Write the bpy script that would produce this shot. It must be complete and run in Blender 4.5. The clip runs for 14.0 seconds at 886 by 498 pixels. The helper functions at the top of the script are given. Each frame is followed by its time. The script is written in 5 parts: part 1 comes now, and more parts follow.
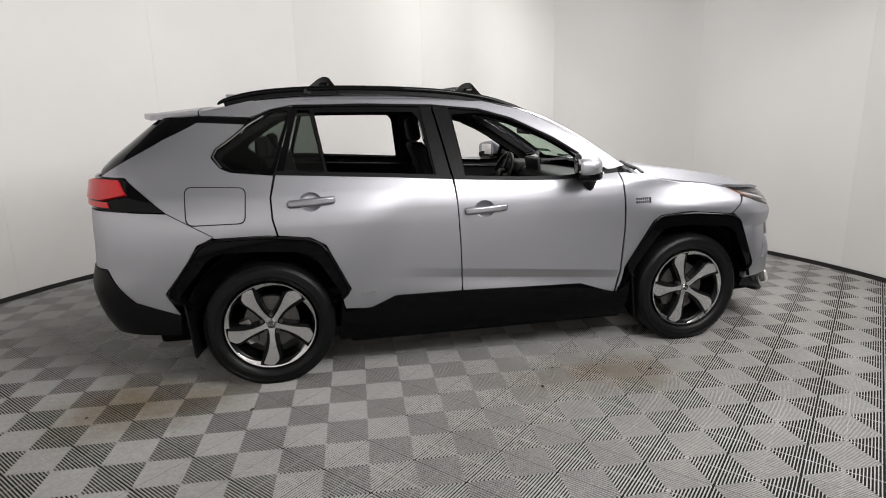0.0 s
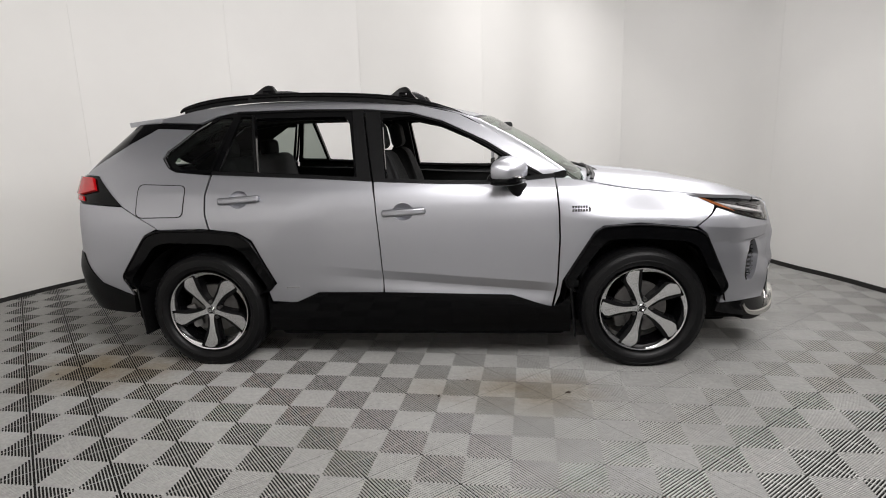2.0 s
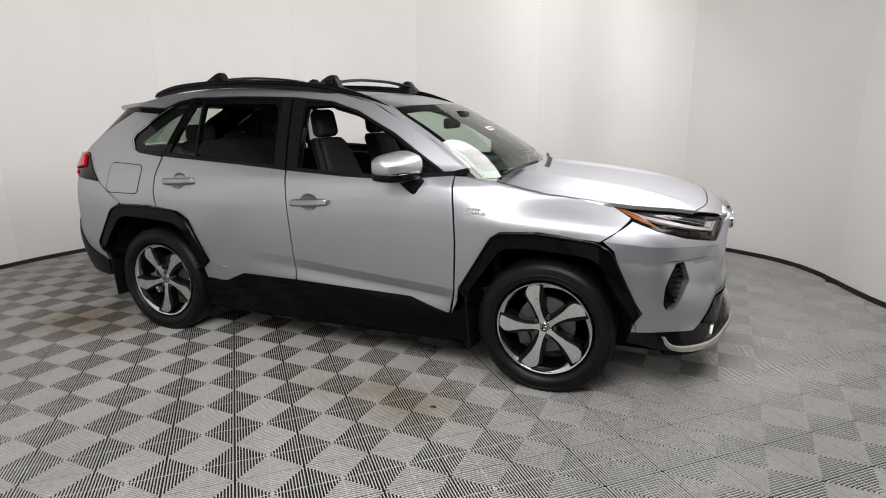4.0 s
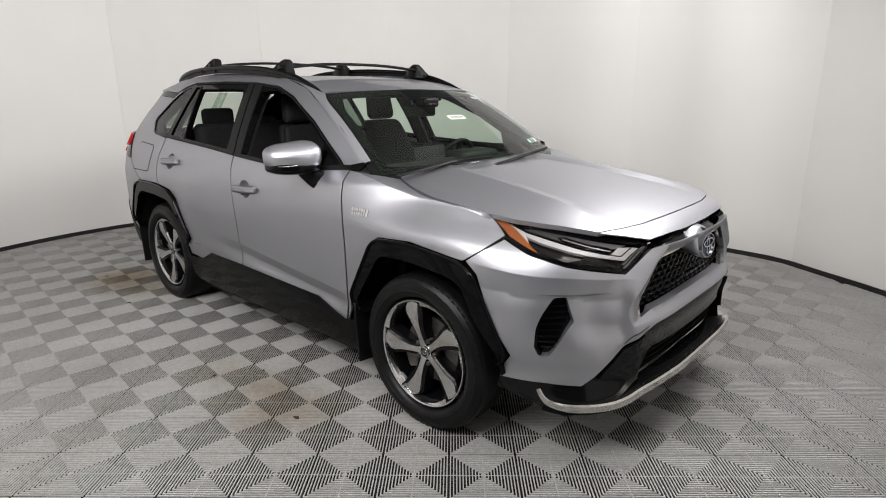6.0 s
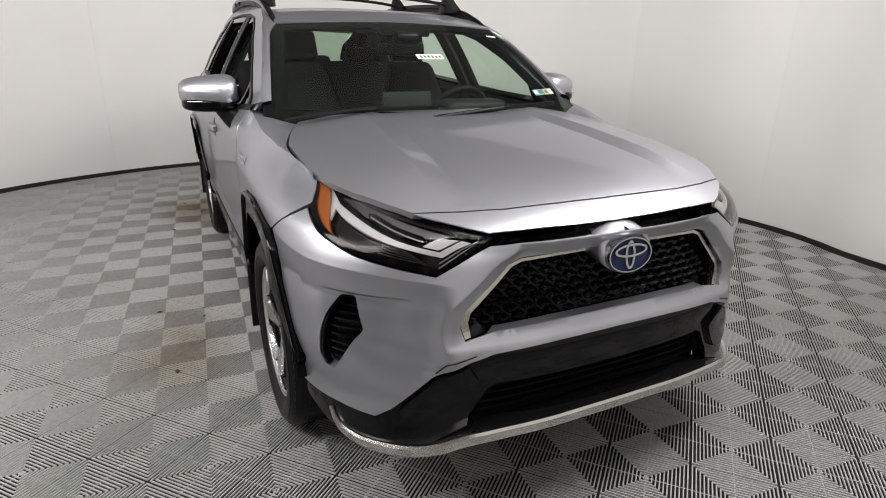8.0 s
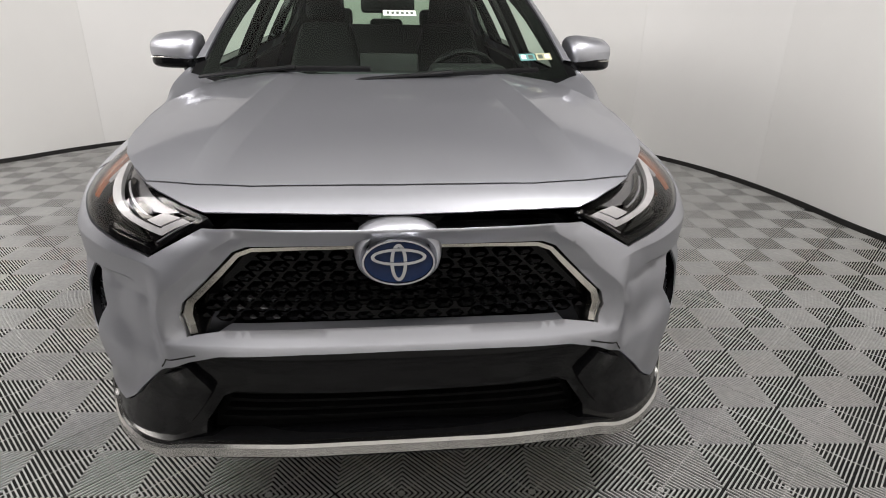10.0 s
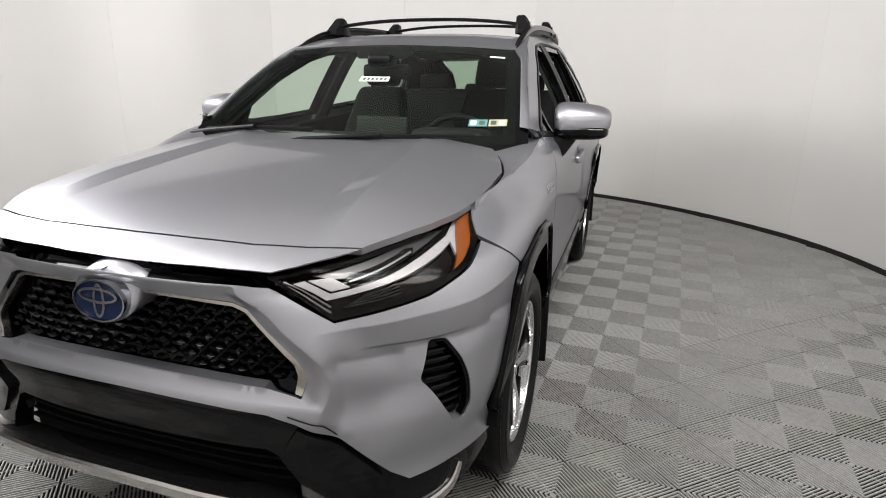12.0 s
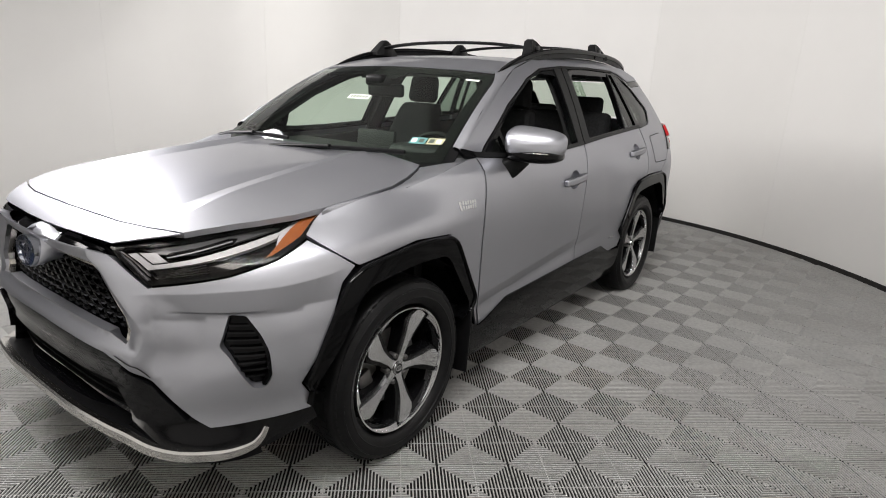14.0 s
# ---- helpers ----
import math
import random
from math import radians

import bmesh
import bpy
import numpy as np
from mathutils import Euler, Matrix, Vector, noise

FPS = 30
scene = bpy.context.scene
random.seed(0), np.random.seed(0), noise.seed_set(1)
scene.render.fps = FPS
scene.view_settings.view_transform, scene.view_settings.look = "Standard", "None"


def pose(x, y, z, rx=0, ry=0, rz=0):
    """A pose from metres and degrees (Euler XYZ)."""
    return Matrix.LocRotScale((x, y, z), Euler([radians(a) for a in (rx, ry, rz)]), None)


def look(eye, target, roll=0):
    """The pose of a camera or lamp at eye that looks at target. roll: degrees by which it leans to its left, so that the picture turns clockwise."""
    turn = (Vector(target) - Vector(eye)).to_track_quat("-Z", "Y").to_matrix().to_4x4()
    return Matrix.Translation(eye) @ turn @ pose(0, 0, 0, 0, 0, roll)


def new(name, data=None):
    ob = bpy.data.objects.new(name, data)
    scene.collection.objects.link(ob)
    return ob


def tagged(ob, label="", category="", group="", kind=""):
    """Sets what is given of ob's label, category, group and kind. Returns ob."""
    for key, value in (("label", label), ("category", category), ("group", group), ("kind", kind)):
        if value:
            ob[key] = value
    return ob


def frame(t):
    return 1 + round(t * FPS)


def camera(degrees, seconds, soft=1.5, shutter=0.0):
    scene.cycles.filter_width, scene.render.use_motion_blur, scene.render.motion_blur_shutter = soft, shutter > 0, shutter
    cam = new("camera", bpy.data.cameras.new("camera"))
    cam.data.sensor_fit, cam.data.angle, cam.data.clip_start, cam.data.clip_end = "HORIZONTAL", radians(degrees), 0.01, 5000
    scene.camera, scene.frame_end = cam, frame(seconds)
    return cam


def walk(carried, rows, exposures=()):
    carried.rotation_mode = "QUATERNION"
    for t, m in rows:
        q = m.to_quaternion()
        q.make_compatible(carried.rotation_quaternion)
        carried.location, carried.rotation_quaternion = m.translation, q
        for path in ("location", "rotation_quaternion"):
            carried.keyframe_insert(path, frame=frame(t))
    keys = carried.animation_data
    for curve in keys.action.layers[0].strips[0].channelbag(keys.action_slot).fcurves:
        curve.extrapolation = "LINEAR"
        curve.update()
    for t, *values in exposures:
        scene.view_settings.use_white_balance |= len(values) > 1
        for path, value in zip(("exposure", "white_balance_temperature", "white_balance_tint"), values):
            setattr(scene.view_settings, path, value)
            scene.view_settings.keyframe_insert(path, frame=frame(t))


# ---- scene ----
cam = camera(75.2, 14.0, soft=1.0)
PATH = [
    (0, (-1.021, -4.151, 1.528), (-0.615, -2.247, 1.07), -1.1),
    (0.5, (-0.632, -4.242, 1.479), (-0.381, -2.304, 1.053), -1.6),
    (1, (-0.29, -4.23, 1.471), (-0.18, -2.279, 1.042), -1.8),
    (1.5, (0.083, -4.215, 1.437), (0.044, -2.256, 1.033), -1.9),
    (2, (0.463, -4.251, 1.438), (0.288, -2.3, 1.035), -1.8),
    (2.5, (0.828, -4.145, 1.447), (0.516, -2.215, 1.023), -1.6),
    (3, (1.208, -4.083, 1.462), (0.778, -2.177, 1.033), -1.1),
    (5.3, (2.696, -3.002, 1.55), (1.577, -1.43, 1.024), -0.9),
    (5.5, (2.8, -2.889, 1.526), (1.628, -1.354, 1.005), -0.8),
    (6, (3.058, -2.596, 1.512), (1.754, -1.173, 0.987), -0.5),
    (6.5, (3.184, -2.257, 1.492), (1.768, -0.953, 0.949), -0.1),
    (7, (3.341, -1.896, 1.464), (1.807, -0.745, 0.897), 0.0),
    (7.5, (3.436, -1.541, 1.438), (1.815, -0.54, 0.829), 0.4),
    (8, (3.442, -1.189, 1.415), (1.748, -0.355, 0.753), 0.9),
    (8.2, (3.439, -1.065, 1.404), (1.725, -0.296, 0.717), 1.1),
    (10.5, (3.434, 0.254, 1.355), (1.565, 0.261, 0.641), 0.7),
    (11, (3.333, 0.551, 1.38), (1.456, 0.352, 0.719), 0.4),
    (11.5, (3.308, 0.917, 1.384), (1.447, 0.493, 0.786), -0.1),
    (12, (3.241, 1.186, 1.379), (1.416, 0.598, 0.809), 0.8),
    (12.5, (3.152, 1.43, 1.397), (1.387, 0.676, 0.838), 1.3),
    (13, (3.153, 1.758, 1.427), (1.455, 0.859, 0.869), 1.8),
    (13.5, (3.076, 2.004, 1.427), (1.449, 0.98, 0.874), 2.3),
    (14, (2.923, 2.204, 1.446), (1.369, 1.07, 0.898), 2.7),
]
walk(cam, [(t, look(e, g, r)) for t, e, g, r in PATH], exposures=[(0, 0), (8.2, 0), (10.5, .12), (14, .12)])

# ---------------------------------------------------------------- light
world = bpy.data.worlds.new("studio_world")
scene.world = world
world.use_nodes = True
world.node_tree.nodes["Background"].inputs[0].default_value = (1.0, 0.97, 0.93, 1)
world.node_tree.nodes["Background"].inputs[1].default_value = 0.05
scene.view_settings.exposure = 0.0
LAMP_WATTS = 78
UP_SHARE = .28
UP_Z = .55
LAMP_SIZE, LAMP_TILT = (1.5, 1.05), 66
# azimuth, share of the light, height, size
LAMPS = [(-69, 1.3, 3.0, 1.3), (-45, .64, 3.0, 1.1), (-8, .5, 3.05, 1.0), (32, 1.2, 3.4, 1.1), (56, .65, 3.85, 1.2)]
LAMP_TINT = (1.0, 0.972, 0.967)

# ---------------------------------------------------------------- materials


def shader(name):
    m = bpy.data.materials.new(name)
    m.use_nodes = True
    nt = m.node_tree
    return m, nt, nt.nodes["Principled BSDF"]


def link(nt, a, b):
    nt.links.new(a, b)


def noise_node(nt, scale, detail=4, rough=.6, coord="Object"):
    tc = nt.nodes.new("ShaderNodeTexCoord")
    n = nt.nodes.new("ShaderNodeTexNoise")
    n.inputs["Scale"].default_value, n.inputs["Detail"].default_value, n.inputs["Roughness"].default_value = scale, detail, rough
    link(nt, tc.outputs[coord], n.inputs["Vector"])
    return n


def ramp(nt, src, stops):
    r = nt.nodes.new("ShaderNodeValToRGB")
    e = r.color_ramp.elements
    while len(e) < len(stops):
        e.new(.5)
    for el, (p, c) in zip(e, stops):
        el.position, el.color = p, (*c, 1) if len(c) == 3 else c
    link(nt, src, r.inputs[0])
    return r


def grey(v):
    return (v, v, v)


def plain(name, col, rough=.5, metal=0., var=.15, scale=14., bump=.0, bscale=120., coat=0., rvar=.08, spec=.5):
    """A surface with two scales of variation in colour and gloss."""
    m, nt, b = shader(name)
    n = noise_node(nt, scale)
    lo, hi = [max(0, c * (1 - var)) for c in col], [min(1, c * (1 + var)) for c in col]
    link(nt, ramp(nt, n.outputs[0], [(.3, lo), (.7, hi)]).outputs[0], b.inputs["Base Color"])
    n2 = noise_node(nt, scale * 5)
    mr = nt.nodes.new("ShaderNodeMapRange")
    mr.inputs["To Min"].default_value, mr.inputs["To Max"].default_value = max(.02, rough - rvar), rough + rvar
    link(nt, n2.outputs[0], mr.inputs["Value"])
    link(nt, mr.outputs[0], b.inputs["Roughness"])
    b.inputs["Metallic"].default_value = metal
    b.inputs["Coat Weight"].default_value = coat
    b.inputs["Coat Roughness"].default_value = .04
    b.inputs["Specular IOR Level"].default_value = spec
    if bump:
        nb = noise_node(nt, bscale, 2)
        bp = nt.nodes.new("ShaderNodeBump")
        bp.inputs["Strength"].default_value, bp.inputs["Distance"].default_value = bump, .002
        link(nt, nb.outputs[0], bp.inputs["Height"])
        link(nt, bp.outputs[0], b.inputs["Normal"])
    return m


def car_paint():
    """Silver metallic flakes under clear lacquer."""
    m, nt, b = shader("silver_paint")
    fl = noise_node(nt, 900, 2)
    cl = noise_node(nt, 3.0, 3)
    mx = nt.nodes.new("ShaderNodeMix")
    mx.data_type = "RGBA"
    mx.blend_type = "MULTIPLY"
    mx.inputs["Factor"].default_value = 1
    link(nt, ramp(nt, fl.outputs[0], [(.3, (.435, .440, .472)), (.7, (.515, .520, .555))]).outputs[0], mx.inputs[6])
    link(nt, ramp(nt, cl.outputs[0], [(.3, grey(.97)), (.7, grey(1.0))]).outputs[0], mx.inputs[7])
    link(nt, mx.outputs[2], b.inputs["Base Color"])
    b.inputs["Metallic"].default_value = .92
    b.inputs["Roughness"].default_value = .39
    b.inputs["Specular Tint"].default_value = (.5, .5, .52, 1)
    b.inputs["Coat Weight"].default_value = .5
    b.inputs["Coat Roughness"].default_value = .06
    return m


def pane(name, tint, ior=1.45, rough=.01):
    """Thin glass: tinted see-through with a mirror gloss that grows at grazing angles."""
    m = bpy.data.materials.new(name)
    m.use_nodes = True
    nt = m.node_tree
    nt.nodes.clear()
    out, mix = nt.nodes.new("ShaderNodeOutputMaterial"), nt.nodes.new("ShaderNodeMixShader")
    tr, gl, lw = nt.nodes.new("ShaderNodeBsdfTransparent"), nt.nodes.new("ShaderNodeBsdfGlossy"), nt.nodes.new("ShaderNodeLayerWeight")
    pw, fr = nt.nodes.new("ShaderNodeMath"), nt.nodes.new("ShaderNodeMath")
    tr.inputs[0].default_value = (*tint, 1)
    gl.inputs["Roughness"].default_value = rough
    lw.inputs["Blend"].default_value = .5
    base_gloss = ((ior - 1) / (ior + 1)) ** 2
    pw.operation, fr.operation = "POWER", "MULTIPLY_ADD"
    link(nt, lw.outputs["Facing"], pw.inputs[0])
    pw.inputs[1].default_value = 5
    link(nt, pw.outputs[0], fr.inputs[0])
    fr.inputs[1].default_value, fr.inputs[2].default_value = 1 - base_gloss, base_gloss
    link(nt, fr.outputs[0], mix.inputs[0])
    link(nt, tr.outputs[0], mix.inputs[1])
    link(nt, gl.outputs[0], mix.inputs[2])
    link(nt, mix.outputs[0], out.inputs[0])
    return m


def lamp_plastic(name, col):
    m, nt, b = shader(name)
    n = noise_node(nt, 60)
    link(nt, ramp(nt, n.outputs[0], [(.3, [c * .8 for c in col]), (.7, col)]).outputs[0], b.inputs["Base Color"])
    b.inputs["Roughness"].default_value = .25
    b.inputs["Coat Weight"].default_value = .35
    b.inputs["Coat Roughness"].default_value = .02
    return m


def tile_material():
    """Grey vinyl floor tile, scuffed, with brown tyre stains."""
    m, nt, b = shader("floor_tile_vinyl")
    geo = nt.nodes.new("ShaderNodeNewGeometry")
    big = nt.nodes.new("ShaderNodeTexNoise")
    big.inputs["Scale"].default_value, big.inputs["Detail"].default_value = 1.3, 5
    fine = nt.nodes.new("ShaderNodeTexNoise")
    fine.inputs["Scale"].default_value, fine.inputs["Detail"].default_value = 45, 4
    for n in (big, fine):
        link(nt, geo.outputs["Position"], n.inputs["Vector"])
    info = nt.nodes.new("ShaderNodeObjectInfo")
    base = ramp(nt, fine.outputs[0], [(.25, (.39, .39, .378)), (.75, (.518, .516, .50))])
    mul = nt.nodes.new("ShaderNodeMix")
    mul.data_type, mul.blend_type = "RGBA", "MULTIPLY"
    mul.inputs["Factor"].default_value = 1
    link(nt, base.outputs[0], mul.inputs[6])
    link(nt, ramp(nt, big.outputs[0], [(.3, (.84, .83, .82)), (.7, (1, 1, 1))]).outputs[0], mul.inputs[7])
    rnd = nt.nodes.new("ShaderNodeMix")
    rnd.data_type, rnd.blend_type = "RGBA", "MULTIPLY"
    rnd.inputs["Factor"].default_value = 1
    link(nt, mul.outputs[2], rnd.inputs[6])
    link(nt, ramp(nt, info.outputs["Random"], [(0, grey(.93)), (1, grey(1))]).outputs[0], rnd.inputs[7])
    last = rnd.outputs[2]
    # brown stains where tyres have stood
    for (sx, sy, r, k) in ((-2.12, -.95, .46, .8), (-1.75, -.98, .34, .5), (.76, -1.27, .36, .5), (.45, -1.2, .32, .4), (.1, -1.25, .3, .25)):
        d = nt.nodes.new("ShaderNodeVectorMath")
        d.operation = "DISTANCE"
        d.inputs[1].default_value = (sx, sy, 0)
        link(nt, geo.outputs["Position"], d.inputs[0])
        wob = nt.nodes.new("ShaderNodeTexNoise")
        wob.inputs["Scale"].default_value, wob.inputs["Detail"].default_value, wob.inputs["Roughness"].default_value = 4, 8, .75
        link(nt, geo.outputs["Position"], wob.inputs["Vector"])
        add = nt.nodes.new("ShaderNodeMath")
        add.operation = "MULTIPLY_ADD"
        link(nt, wob.outputs[0], add.inputs[0])
        add.inputs[1].default_value = r * 1.6
        link(nt, d.outputs["Value"], add.inputs[2])
        mr = nt.nodes.new("ShaderNodeMapRange")
        mr.inputs["From Min"].default_value, mr.inputs["From Max"].default_value = r * .95, r * 1.8
        mr.inputs["To Min"].default_value, mr.inputs["To Max"].default_value = k, 0
        link(nt, add.outputs[0], mr.inputs["Value"])
        mx = nt.nodes.new("ShaderNodeMix")
        mx.data_type, mx.blend_type = "RGBA", "MULTIPLY"
        link(nt, mr.outputs[0], mx.inputs["Factor"])
        link(nt, last, mx.inputs[6])
        mx.inputs[7].default_value = (.50, .38, .22, 1)
        last = mx.outputs[2]
    link(nt, last, b.inputs["Base Color"])
    b.inputs["Roughness"].default_value = .62
    b.inputs["Specular IOR Level"].default_value = .2
    return m


def wall_material():
    """Off-white painted sheet, faintly mottled, each sheet a shade apart."""
    m, nt, b = shader("wall_paint")
    info = nt.nodes.new("ShaderNodeObjectInfo")
    n = noise_node(nt, 1.1, 3)
    f = noise_node(nt, 60, 3)
    mul = nt.nodes.new("ShaderNodeMix")
    mul.data_type, mul.blend_type = "RGBA", "MULTIPLY"
    mul.inputs["Factor"].default_value = 1
    link(nt, ramp(nt, info.outputs["Random"], [(0, (.74, .73, .705)), (1, (.80, .79, .77))]).outputs[0], mul.inputs[6])
    link(nt, ramp(nt, n.outputs[0], [(.3, grey(.965)), (.7, grey(1))]).outputs[0], mul.inputs[7])
    link(nt, mul.outputs[2], b.inputs["Base Color"])
    b.inputs["Roughness"].default_value = .55
    bp = nt.nodes.new("ShaderNodeBump")
    bp.inputs["Strength"].default_value, bp.inputs["Distance"].default_value = .08, .001
    link(nt, f.outputs[0], bp.inputs["Height"])
    link(nt, bp.outputs[0], b.inputs["Normal"])
    return m


PAINT = car_paint()
GLOSS = plain("gloss_black_plastic", (.002, .002, .0023), .06, 0, .3, 30, rvar=.015, spec=.16)
STUDBLACK = plain("grille_stud_black", (.002, .002, .0022), .13, 0, .3, 30, rvar=.03, spec=.12)
BADGESILVER = plain("badge_silver", (.50, .51, .53), .16, 1, .05, 30, rvar=.03)
BUMPERBLACK = plain("black_bumper_plastic", (.003, .003, .0034), .10, 0, .3, 30, rvar=.03, spec=.3)
SATIN = plain("satin_black_plastic", (.004, .004, .0043), .42, 0, .3, 40, .15, 400, spec=.16)
DARK = plain("underside_black", (.004, .004, .004), .9, 0, .4, 20, spec=.1)
RUBBER = plain("tyre_rubber", (.005, .005, .0053), .40, 0, .3, 25, .2, 300, spec=.22)
MACHINED = plain("machined_alloy", (.82, .82, .83), .24, 1, .06, 30, .04, 300)
WHEELBLACK = plain("black_alloy", (.004, .004, .0045), .25, .0, .2, 30, spec=.2)
STEEL = plain("brake_steel", (.17, .165, .16), .42, 1, .15, 30)
CHROME = plain("satin_chrome", (.66, .63, .57), .22, 1, .06, 30)
LIPMETAL = plain("brushed_lip_metal", (.66, .645, .615), .24, 1, .08, 30, .05, 300)
BRIGHT = plain("bright_chrome", (.75, .75, .76), .10, 1, .05, 30, rvar=.03)
SEATCLOTH = plain("black_seat_fabric", (.016, .016, .0165), .8, 0, .3, 60, .4, 500, spec=.2)
TRIMGREY = plain("dark_cabin_plastic", (.012, .0124, .0124), .6, 0, .25, 40, .2, 500, spec=.3)
HEADLINER = plain("grey_headliner", (.12, .12, .117), .9, 0, .15, 60, .2, 400)
WINDGLASS = pane("green_tinted_windshield", (.60, .74, .62), 1.36)
SMOKE = pane("smoked_glass", (.36, .40, .37), 1.45)
REARGLASS = pane("tinted_rear_glass", (.62, .70, .62), 1.45)
CLEAR = pane("clear_lamp_lens", (.86, .84, .81), 1.2)
LAMPBLACK = plain("lamp_housing_black", (.006, .0052, .005), .12, 0, .3, 60, rvar=.04, spec=.25)
LAMPGREY = plain("lamp_reflector_grey", (.24, .24, .26), .42, .8, .1, 60)
DRLWHITE = plain("lamp_light_guide", (.42, .42, .44), .45, .1, .1, 60)
LAMPFIN = plain("lamp_fin_grey", (.012, .0115, .011), .3, 0, .2, 60)
LAMPSHADE = plain("lamp_bezel_grey", (.14, .14, .15), .32, .6, .1, 60)
AMBER = lamp_plastic("amber_lens", (.27, .07, .010))
RED = lamp_plastic("red_lens", (.62, .006, .010))
BADGEBLUE = plain("blue_badge_enamel", (.006, .016, .055), .22, 0, .15, 30, spec=.3)
STICKER = plain("white_sticker", (.78, .82, .74), .5, 0, .04, 30)
INK = plain("black_ink", (.06, .08, .06), .5)
STICKTEAL = plain("teal_sticker", (.10, .26, .25), .5, 0, .1, 60)
STICKYEL = plain("yellow_sticker", (.36, .35, .22), .5, 0, .1, 60)
CRUMB = plain("dried_dirt", (.035, .024, .016), .9, 0, .4, 90, .5, 300)
TILE = tile_material()
WALL = wall_material()
GAP = plain("gap_black", (.012, .011, .010), .8, 0, .4, 12)
# near black: the shade of deep rib grooves is put into this colour
SUBFLOOR = plain("groove_shade_subfloor", (.018, .018, .017), .95, 0, .4, 6, spec=.05)
CEIL = plain("ceiling_board", (.45, .45, .44), .8, 0, .05, 3)
UPPER = plain("unseen_upper_wall_grey", (.10, .10, .102), .8, 0, .12, 3)
UNSEEN_DARK = plain("unseen_dark_sheet", (.07, .07, .072), .9, 0, .15, 3)
FIXTURE = plain("white_lamp_housing", (.75, .75, .74), .5, 0, .05, 10)

# ---------------------------------------------------------------- mesh helpers


def part(name, data, mat, parent=None, label=""):
    """Link a bmesh or mesh as one object under a thing or part."""
    if isinstance(data, bmesh.types.BMesh):
        me = bpy.data.meshes.new(name)
        data.to_mesh(me)
        data.free()
    else:
        me = data
    if mat and not me.materials:
        me.materials.append(mat)
    ob = new(name, me)
    if parent:
        ob.parent = parent
    if label:
        ob["label"] = label
    return ob


def group_empty(name, parent=None, label="", at=(0, 0, 0)):
    e = new(name)
    e.empty_display_size = .1
    e.location = at
    if parent:
        e.parent = parent
    if label:
        e["label"] = label
    return e


def smooth_bm(bm, angle=40):
    for f in bm.faces:
        f.smooth = True
    for e in bm.edges:
        if len(e.link_faces) == 2 and e.calc_face_angle(0) > radians(angle):
            e.smooth = False


def rbox(size, at=(0, 0, 0), bevel=.02, seg=3, rot=(0, 0, 0), deform=None, cuts=0):
    bm = bmesh.new()
    bmesh.ops.create_cube(bm, size=1)
    if cuts:
        bmesh.ops.subdivide_edges(bm, edges=bm.edges[:], cuts=cuts, use_grid_fill=True)
    for v in bm.verts:
        v.co = Vector((v.co.x * size[0], v.co.y * size[1], v.co.z * size[2]))
    if bevel:
        sharp = [e for e in bm.edges if len(e.link_faces) == 2 and e.calc_face_angle(0) > .5]
        bmesh.ops.bevel(bm, geom=sharp, offset=bevel, segments=seg, affect="EDGES", profile=.5)
    if deform:
        for v in bm.verts:
            v.co = Vector(deform(*v.co))
    bmesh.ops.transform(bm, matrix=pose(*at, *rot), verts=bm.verts)
    bmesh.ops.recalc_face_normals(bm, faces=bm.faces)
    smooth_bm(bm, 35)
    return bm


def egg(hx, hy, hz, p=3.0, nu=40, nv=24, deform=None):
    """A rounded solid between a ball and a box; p sets how square it is."""
    bm = bmesh.new()

    def f(v, q):
        return math.copysign(abs(v) ** (2 / q), v)
    rings = []
    for j in range(1, nv):
        b = -math.pi / 2 + math.pi * j / nv
        rings.append([bm.verts.new((hx * f(math.cos(b), p) * f(math.cos(a), p), hy * f(math.cos(b), p) * f(math.sin(a), p), hz * f(math.sin(b), p)))
                      for a in (2 * math.pi * i / nu for i in range(nu))])
    lo, hi = bm.verts.new((0, 0, -hz)), bm.verts.new((0, 0, hz))
    for i in range(nu):
        j = (i + 1) % nu
        bm.faces.new((lo, rings[0][j], rings[0][i]))
        bm.faces.new((hi, rings[-1][i], rings[-1][j]))
        for p_, q_ in zip(rings, rings[1:]):
            bm.faces.new((p_[i], p_[j], q_[j], q_[i]))
    if deform:
        for v in bm.verts:
            v.co = Vector(deform(*v.co))
    bmesh.ops.recalc_face_normals(bm, faces=bm.faces)
    smooth_bm(bm, 60)
    return bm


def join_bm(*bms):
    me = bpy.data.meshes.new("tmp")
    out = bmesh.new()
    for b in bms:
        b.to_mesh(me)
        out.from_mesh(me)
        b.free()
    bpy.data.meshes.remove(me)
    return out


def lathe(profile, n=64, axis="y", closed=False):
    """Turn (radius, along) pairs round an axis."""
    bm = bmesh.new()
    rings = []
    for i in range(n):
        a = 2 * math.pi * i / n
        rings.append([bm.verts.new((r * math.cos(a), h, r * math.sin(a)) if axis == "y" else (r * math.cos(a), r * math.sin(a), h)) for r, h in profile])
    m = len(profile)
    for i in range(n):
        a, b = rings[i], rings[(i + 1) % n]
        for j in range(m if closed else m - 1):
            k = (j + 1) % m
            bm.faces.new((a[j], a[k], b[k], b[j]))
    bmesh.ops.recalc_face_normals(bm, faces=bm.faces)
    smooth_bm(bm, 35)
    return bm


